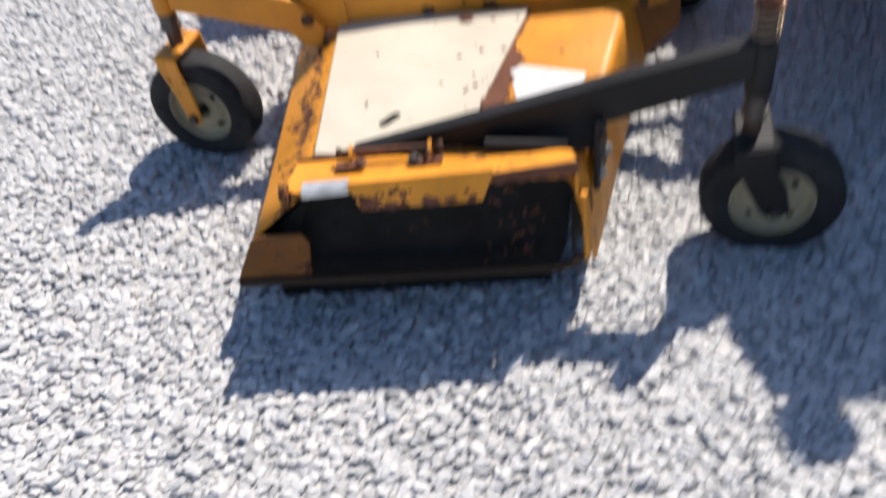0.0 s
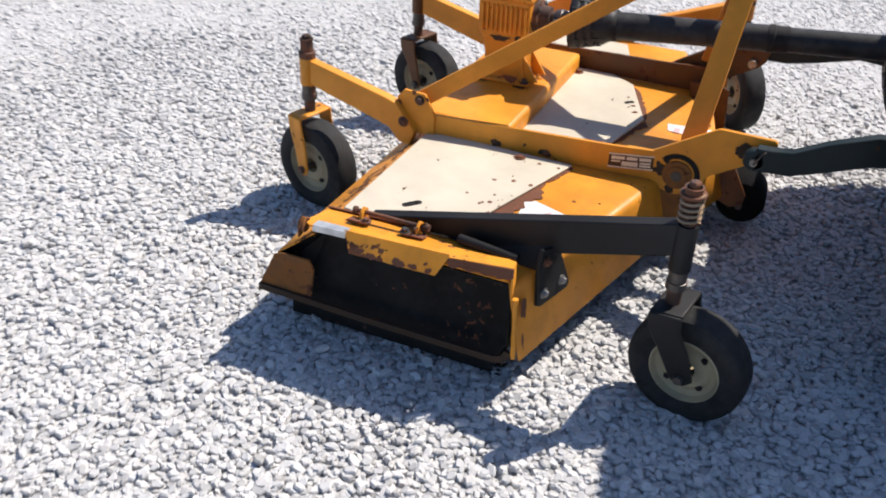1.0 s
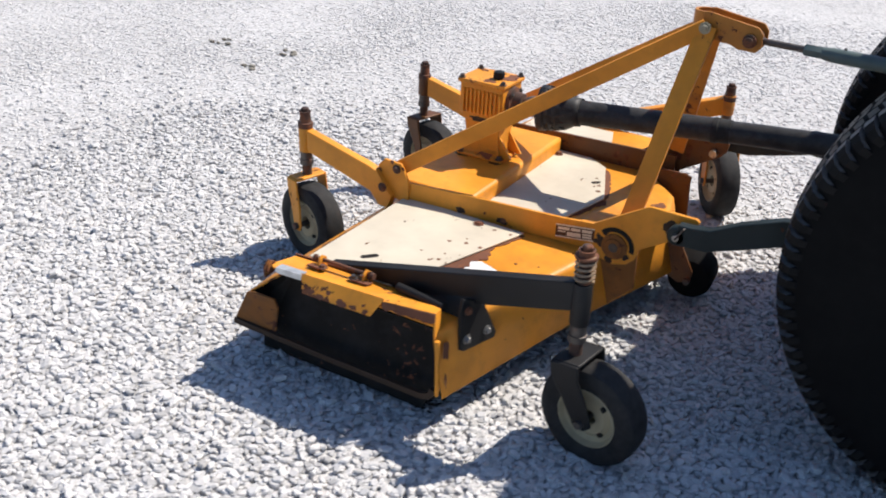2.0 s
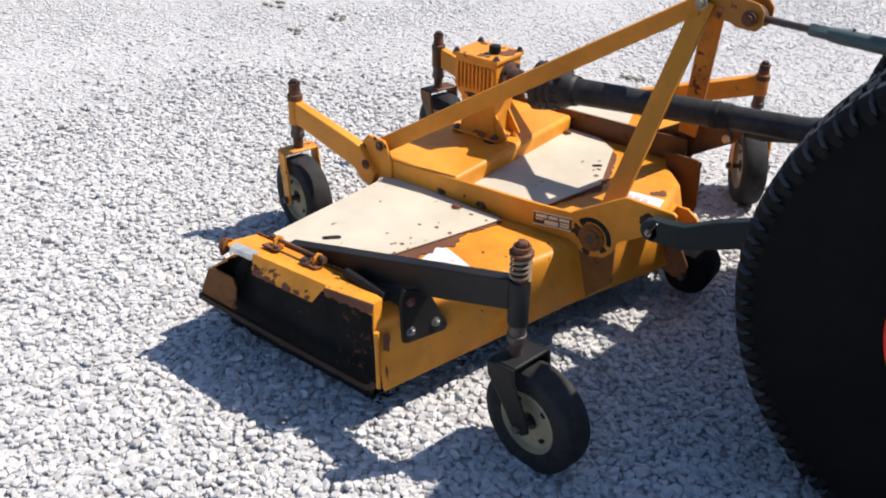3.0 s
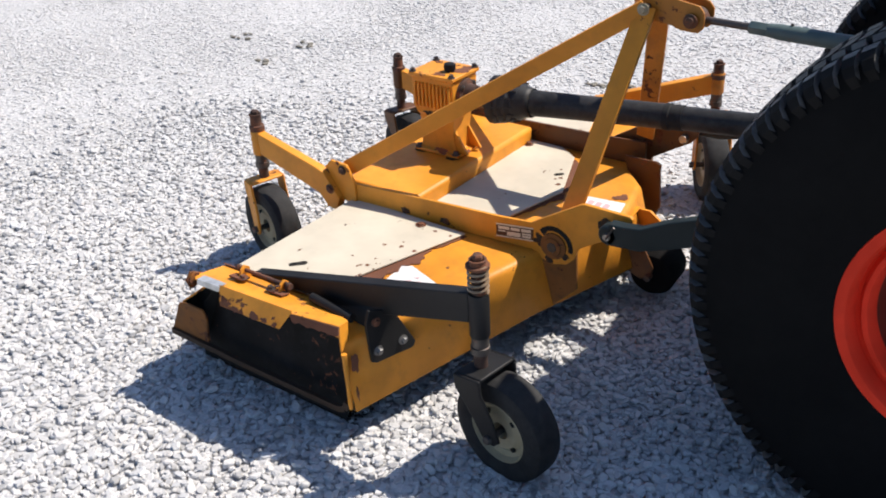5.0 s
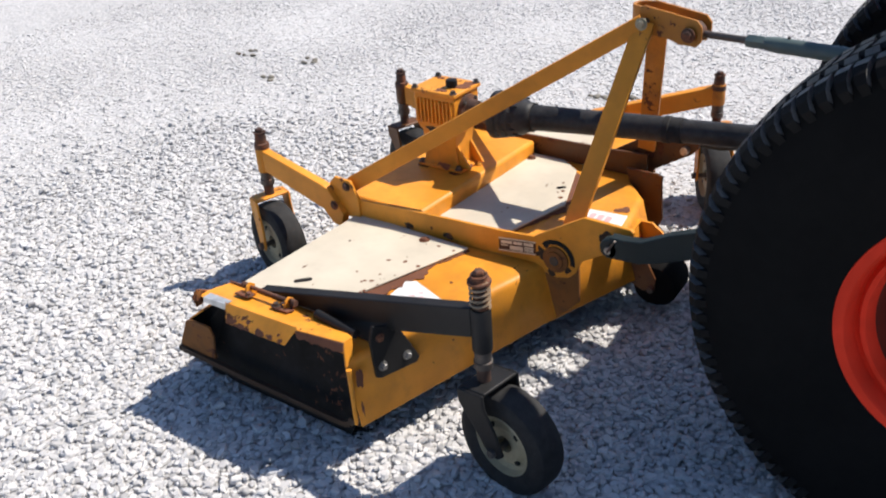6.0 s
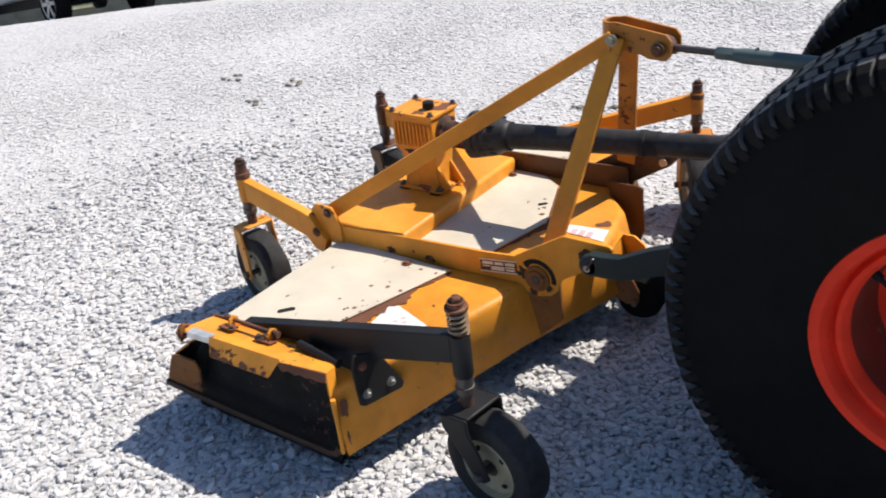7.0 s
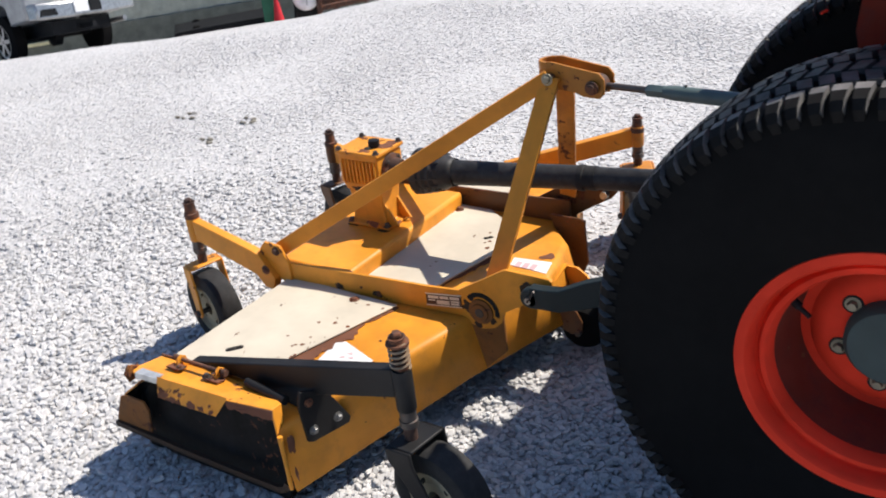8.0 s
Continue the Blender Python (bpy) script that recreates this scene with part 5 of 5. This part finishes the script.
def build_pickup():
    """Local axes: +x ahead, y to its left, origin on the ground below the rear axle."""
    t = thing("pickup_truck", (0, 0, 0), "silver pickup truck with a chrome rear bumper, parked nose away", "truck")
    bm = bmesh.new()
    slab(bm, [(-1.05, -0.98, 0.62), (-0.46, -0.98, 0.58), (-0.40, -0.98, 0.86), (0.0, -0.98, 1.0), (0.40, -0.98, 0.86), (0.46, -0.98, 0.52), (4.4, -0.98, 0.50), (4.55, -0.98, 0.9), (4.4, -0.98, 1.15), (2.9, -0.98, 1.22), (-1.08, -0.98, 1.30), (-1.12, -0.98, 1.0)], (0, 1.96, 0))
    body = part("body", bm, M_SILVERCAR, t, bevel=0.04)
    bm = bmesh.new()
    slab(bm, [(0.9, -0.82, 1.2), (3.1, -0.82, 1.2), (2.5, -0.74, 1.85), (1.1, -0.74, 1.85)], (0, 1.62, 0))
    part("cab", bm, M_GLASS, t, "dark-windowed cab", bevel=0.05)
    bm = bmesh.new()
    slab(bm, [(-1.14, -0.99, 0.60), (-1.30, -0.90, 0.60), (-1.34, -0.45, 0.58), (-1.34, 0.45, 0.58), (-1.30, 0.90, 0.60), (-1.14, 0.99, 0.60)], (0, 0, 0.24))
    bumper = part("rear_bumper", bm, M_CHROME, t, "chrome rear bumper", bevel=0.03)
    # recess beside the number plate
    bm = bmesh.new()
    box(bm, (-1.36, -0.24, 0.63), (-1.335, -0.03, 0.80))
    part("bumper_dark_patch", bm, M_TUBE, bumper)
    # dark patch painting the reflection in the bumper's corner
    bm = bmesh.new()
    slab(bm, [(-1.338, 0.55, 0.64), (-1.322, 0.86, 0.64), (-1.322, 0.82, 0.74), (-1.338, 0.58, 0.74)], (0.03, 0, 0))
    part("bumper_dark_patch", bm, M_TUBE, bumper)
    bm = bmesh.new()
    box(bm, (-1.362, 0.0, 0.64), (-1.34, 0.25, 0.81))
    part("number_plate", bm, M_TANK, bumper, "blank white plate")
    for s in (-1, 1):
        bm = bmesh.new()
        box(bm, (-1.10, s * 0.90 - 0.08, 0.96), (-1.06, s * 0.90 + 0.08, 1.26))
        part("tail_lamp", bm, M_RED, t, "red tail lamp", bevel=0.01)
    bm = bmesh.new()
    box(bm, (-1.0, -0.55, 0.36), (4.2, 0.55, 0.56))
    part("underbody", bm, M_TUBE, t, "dark underbody")
    bm = bmesh.new()
    rod(bm, (-0.4, -0.60, 0.43), (-1.36, -0.62, 0.45), 0.04, 14)
    part("exhaust_pipe", bm, M_STEEL, t)
    bm = bmesh.new()
    box(bm, (-1.42, -0.035, 0.40), (-1.0, 0.035, 0.47))
    part("tow_hitch", bm, M_TUBE, t)
    bm = bmesh.new()
    turned(bm, (0, -0.7, 0.37), (0, 0.7, 0.37), [(0, 0.06), (0.42, 0.06), (0.45, 0.17), (0.55, 0.17), (0.58, 0.06), (1, 0.06)], 16)
    part("rear_axle", bm, M_TUBE, t)
    for x in (0.0, 3.6):
        for s in (-1, 1):
            c = Vector((x, s * 0.83, 0.385))
            ax = Vector((0, s, 0))
            bm = bmesh.new()
            turned(bm, c - ax * 0.13, c + ax * 0.13, [(0, 0.25), (0.03, 0.34), (0.15, 0.385), (0.85, 0.385), (0.97, 0.34), (1, 0.25)], 36)
            wheel = part("wheel", bm, M_TYRE, t, "black road tyre")
            bm = bmesh.new()
            turned(bm, c + ax * 0.10, c + ax * 0.135, [(0, 0.06), (0.5, 0.07), (0.2, 0.20), (0.9, 0.23), (1, 0.25), (0.4, 0.25)], 30, cap=False)
            for k in range(6):
                a = k * math.pi / 3
                o = Vector((math.cos(a), 0, math.sin(a)))
                beam(bm, c + ax * 0.122 + o * 0.02, c + ax * 0.128 + o * 0.225, 0.02, 0.06, up=tuple(ax.cross(o)))
            part("rim", bm, M_CHROME, wheel, "bright alloy rim")
    settle(t, on_slope(-11.996, 6.966, 171.0) @ Matrix.Diagonal((1, 0.88, 1, 1)))


def build_shed():
    """A long metal-clad building behind the truck."""
    b = thing("metal_building", (0, 0, 0), "grey-green metal-clad building with an olive base panel", "building")
    length, h = 15.0, 3.4
    bm = bmesh.new()
    n = 150
    pts = []
    for i in range(n + 1):
        x = -length * 0.62 + length * i / n
        pts.append((x, 0.012 if i % 4 < 2 else -0.012))
    lo = [bm.verts.new((x, y, 0.30)) for x, y in pts]
    hi = [bm.verts.new((x, y, h)) for x, y in pts]
    for i in range(n):
        bm.faces.new((lo[i], lo[i + 1], hi[i + 1], hi[i]))
    x0, x1 = pts[0][0], pts[-1][0]
    slab(bm, [(x0, 0.03, 0.0), (x1, 0.03, 0.0), (x1, 0.03, h), (x0, 0.03, h)], (0, 6.0, 0))
    part("wall", bm, M_WALL, b)
    bm = bmesh.new()
    box(bm, (x0, -0.05, -1.1), (x1, 0.0, 0.30))
    part("base_panel", bm, M_SKIRT, b, "olive base panel", bevel=0.01)
    bm = bmesh.new()
    slab(bm, [(x0 - 0.3, -0.4, h - 0.05), (x1 + 0.3, -0.4, h - 0.05), (x1 + 0.3, 3.0, h + 0.9), (x0 - 0.3, 3.0, h + 0.9)], (0, 0, 0.08))
    slab(bm, [(x0 - 0.3, 6.4, h - 0.05), (x1 + 0.3, 6.4, h - 0.05), (x1 + 0.3, 3.0, h + 0.9), (x0 - 0.3, 3.0, h + 0.9)], (0, 0, 0.08))
    part("roof", bm, M_ROOF, b, "dark low-pitched roof")
    # a parking stop, built as a bar against the wall
    bm = bmesh.new()
    box(bm, (-3.52, -0.16, 0.10), (-2.80, -0.05, 0.165))
    part("yellow_stop_bar", bm, M_YSTOP, b, "pale yellow bar at the wall's foot, in place of a parking stop", bevel=0.01)
    d = Vector((2.16, 2.49, 0)).normalized()
    settle(b, pose(-14.8, 12.2, -2.72, 0, 0, math.degrees(math.atan2(d.y, d.x))))


def build_trailer():
    t = thing("flatbed_trailer", (0, 0, 0), "low dark flatbed trailer with a red side rail", "trailer")
    bm = bmesh.new()
    box(bm, (-0.95, -0.5, 0.10), (0.95, 0.5, 0.20))
    slab(bm, [(-0.9, -0.5, 0.2), (0.95, -0.5, 0.2), (0.95, -0.5, 0.27), (0.4, -0.5, 0.26), (-0.9, -0.5, 0.22)], (0, 0.9, 0))
    part("bed", bm, M_TUBE, t, bevel=0.02)
    bm = bmesh.new()
    box(bm, (-0.95, -0.53, 0.06), (0.95, -0.50, 0.11))
    part("side_rail", bm, paint("dark_red_paint", (0.10, 0.012, 0.012), 0.2, 0.4, 0.6), t, "faded red rail")
    for x in (-0.5, 0.5):
        bm = bmesh.new()
        turned(bm, (x, -0.42, 0.13), (x, 0.42, 0.13), [(0, 0.10), (0.05, 0.13), (0.2, 0.13), (0.21, 0.03), (0.79, 0.03), (0.8, 0.13), (0.95, 0.13), (1, 0.10)], 20)
        part("wheel", bm, M_TYRE, t)
    settle(t, pose(-12.95, 11.45, -2.60, 0, 0, 47.3))


def build_far_things():
    p = thing("green_post", (0, 0, 0), "square dark green steel post at the yard's edge", "post")
    bm = bmesh.new()
    box(bm, (-0.11, -0.08, -0.2), (0.11, 0.08, 2.5))
    part("shaft", bm, M_GREEN, p, bevel=0.01)
    bm = bmesh.new()
    box(bm, (-0.16, -0.12, -0.2), (0.16, 0.12, 0.06))
    part("foot", bm, M_TANK, p, "pale foot", bevel=0.01)
    settle(p, pose(-11.49, 11.39, ground_height(-11.49, 11.39), 0, 0, 45))
    c = thing("traffic_cone", (0, 0, 0), "faded red plastic traffic cone", "cone")
    bm = bmesh.new()
    turned(bm, (0, 0, 0.02), (0, 0, 0.90), [(0, 0.19), (0.05, 0.17), (1, 0.035)], 24)
    part("cone_body", bm, M_RED, c)
    bm = bmesh.new()
    box(bm, (-0.18, -0.18, 0.0), (0.18, 0.18, 0.03))
    part("foot", bm, M_RED, c, bevel=0.008)
    settle(c, pose(-11.22, 11.36, ground_height(-11.22, 11.36), 0, 0, 40))
    k = thing("white_tank", (0, 0, 0), "white round-ended fuel tank on dark feet", "tank")
    bm = bmesh.new()
    turned(bm, (0, -0.02, 0.76), (0, 1.5, 0.76), [(0, 0.10), (0.02, 0.21), (0.06, 0.26), (0.94, 0.26), (1, 0.10)], 36)
    part("shell", bm, M_TANK, k)
    for y in (0.3, 1.2):
        bm = bmesh.new()
        slab(bm, [(-0.28, y - 0.06, -0.2), (0.28, y - 0.06, -0.2), (0.20, y - 0.06, 0.56), (-0.20, y - 0.06, 0.56)], (0, 0.12, 0))
        part("foot", bm, M_TUBE, k)
    bm = bmesh.new()
    beam(bm, (0.0, -0.045, 0.62), (0.0, -0.045, 0.98), 0.02, 0.014, up=(0, 1, 0))
    part("seam", bm, M_SILVERCAR, k, "grey seam down the tank's end")
    settle(k, pose(-10.93, 11.91, ground_height(-10.93, 11.91) + 0.06, 0, 0, 45))
    f = thing("implement_frame", (0, 0, 0), "rusty dark brown steel implement frame beside the tank", "implement")
    for name, a, b, w in (("rail", (0.0, 0, 0.58), (1.15, 0, 0.66), 0.09), ("rail", (0.0, 0.5, 0.58), (1.15, 0.5, 0.66), 0.09), ("upright", (0.06, 0, 0.0), (0.06, 0, 0.95), 0.10), ("upright", (0.38, 0.5, 0.0), (0.38, 0.5, 0.90), 0.12), ("upright", (1.0, 0, 0.0), (1.0, 0, 0.80), 0.08), ("cross_tie", (0.15, 0, 0.75), (0.15, 0.5, 0.75), 0.08), ("cross_tie", (0.9, 0, 0.70), (0.9, 0.5, 0.70), 0.08)):
        bm = bmesh.new()
        beam(bm, a, b, w, w, up=(0, 1, 0.01))
        part(name, bm, M_RUSTY, f, bevel=0.008)
    settle(f, pose(-10.80, 12.03, ground_height(-10.80, 12.03), 0, 0, 40))


def build_debris():
    """Dark clods and a dry twig lying on the gravel."""
    m = paint("dry_earth", (0.24, 0.22, 0.18), 0.3, 0.5, 0.95)
    rng = random.Random(5)
    for x, y, n in ((-2.07, 1.11, 4), (-2.52, 1.34, 4), (-2.48, 1.42, 3), (-2.08, 1.40, 3), (-2.06, 1.46, 3), (-0.31, 1.63, 4), (-0.35, 1.60, 3), (-0.25, 1.66, 2)):
        bm = bmesh.new()
        for i in range(n):
            ox, oy, r = rng.uniform(-0.07, 0.07), rng.uniform(-0.03, 0.03), rng.uniform(0.008, 0.02)
            g = bmesh.ops.create_icosphere(bm, subdivisions=1, radius=r)
            for v in g["verts"]:
                v.co = Vector((v.co.x * rng.uniform(1.0, 1.8), v.co.y, v.co.z * 0.6)) * rng.uniform(0.8, 1.15) + Vector((x + ox, y + oy, 0.008))
        ob = part("earth_clods", bm, m, None, smooth=False)
        tagged(ob, "small dark clods of dry earth on the gravel", "clods", kind="stuff")


def build_shade_flakes():
    """Dark flakes added in the mouth of the discharge opening to deepen its shade."""
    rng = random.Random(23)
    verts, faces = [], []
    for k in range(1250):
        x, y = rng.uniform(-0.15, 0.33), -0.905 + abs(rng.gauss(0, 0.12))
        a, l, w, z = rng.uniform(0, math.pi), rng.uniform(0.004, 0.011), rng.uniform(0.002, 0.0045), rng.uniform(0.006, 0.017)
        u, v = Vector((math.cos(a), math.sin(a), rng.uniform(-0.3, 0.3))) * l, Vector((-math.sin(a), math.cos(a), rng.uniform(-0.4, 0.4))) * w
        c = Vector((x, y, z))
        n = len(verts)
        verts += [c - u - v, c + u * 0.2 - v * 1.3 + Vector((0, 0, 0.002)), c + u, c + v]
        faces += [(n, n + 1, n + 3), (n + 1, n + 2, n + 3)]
    me = bpy.data.meshes.new("mouth_shade_flakes")
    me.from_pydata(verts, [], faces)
    me.materials.append(paint("shade_flake_brown", (0.06, 0.05, 0.038), 0.2, 0.8, 0.95))
    tagged(new("mouth_shade_flakes", me), "dark flakes added on the gravel under the mower to deepen the shade", "clippings", kind="stuff")


build_pickup()
build_shed()
build_trailer()
build_far_things()
build_debris()
build_shade_flakes()
build_gravel([
    stones(70000, near_region, 0.0165, 3, 0.97),
    stones(95000, mid_region, 0.0165, 4, 0.40, 2),
    stones(48000, far_region, 0.013, 6, 0.16, 2),
])
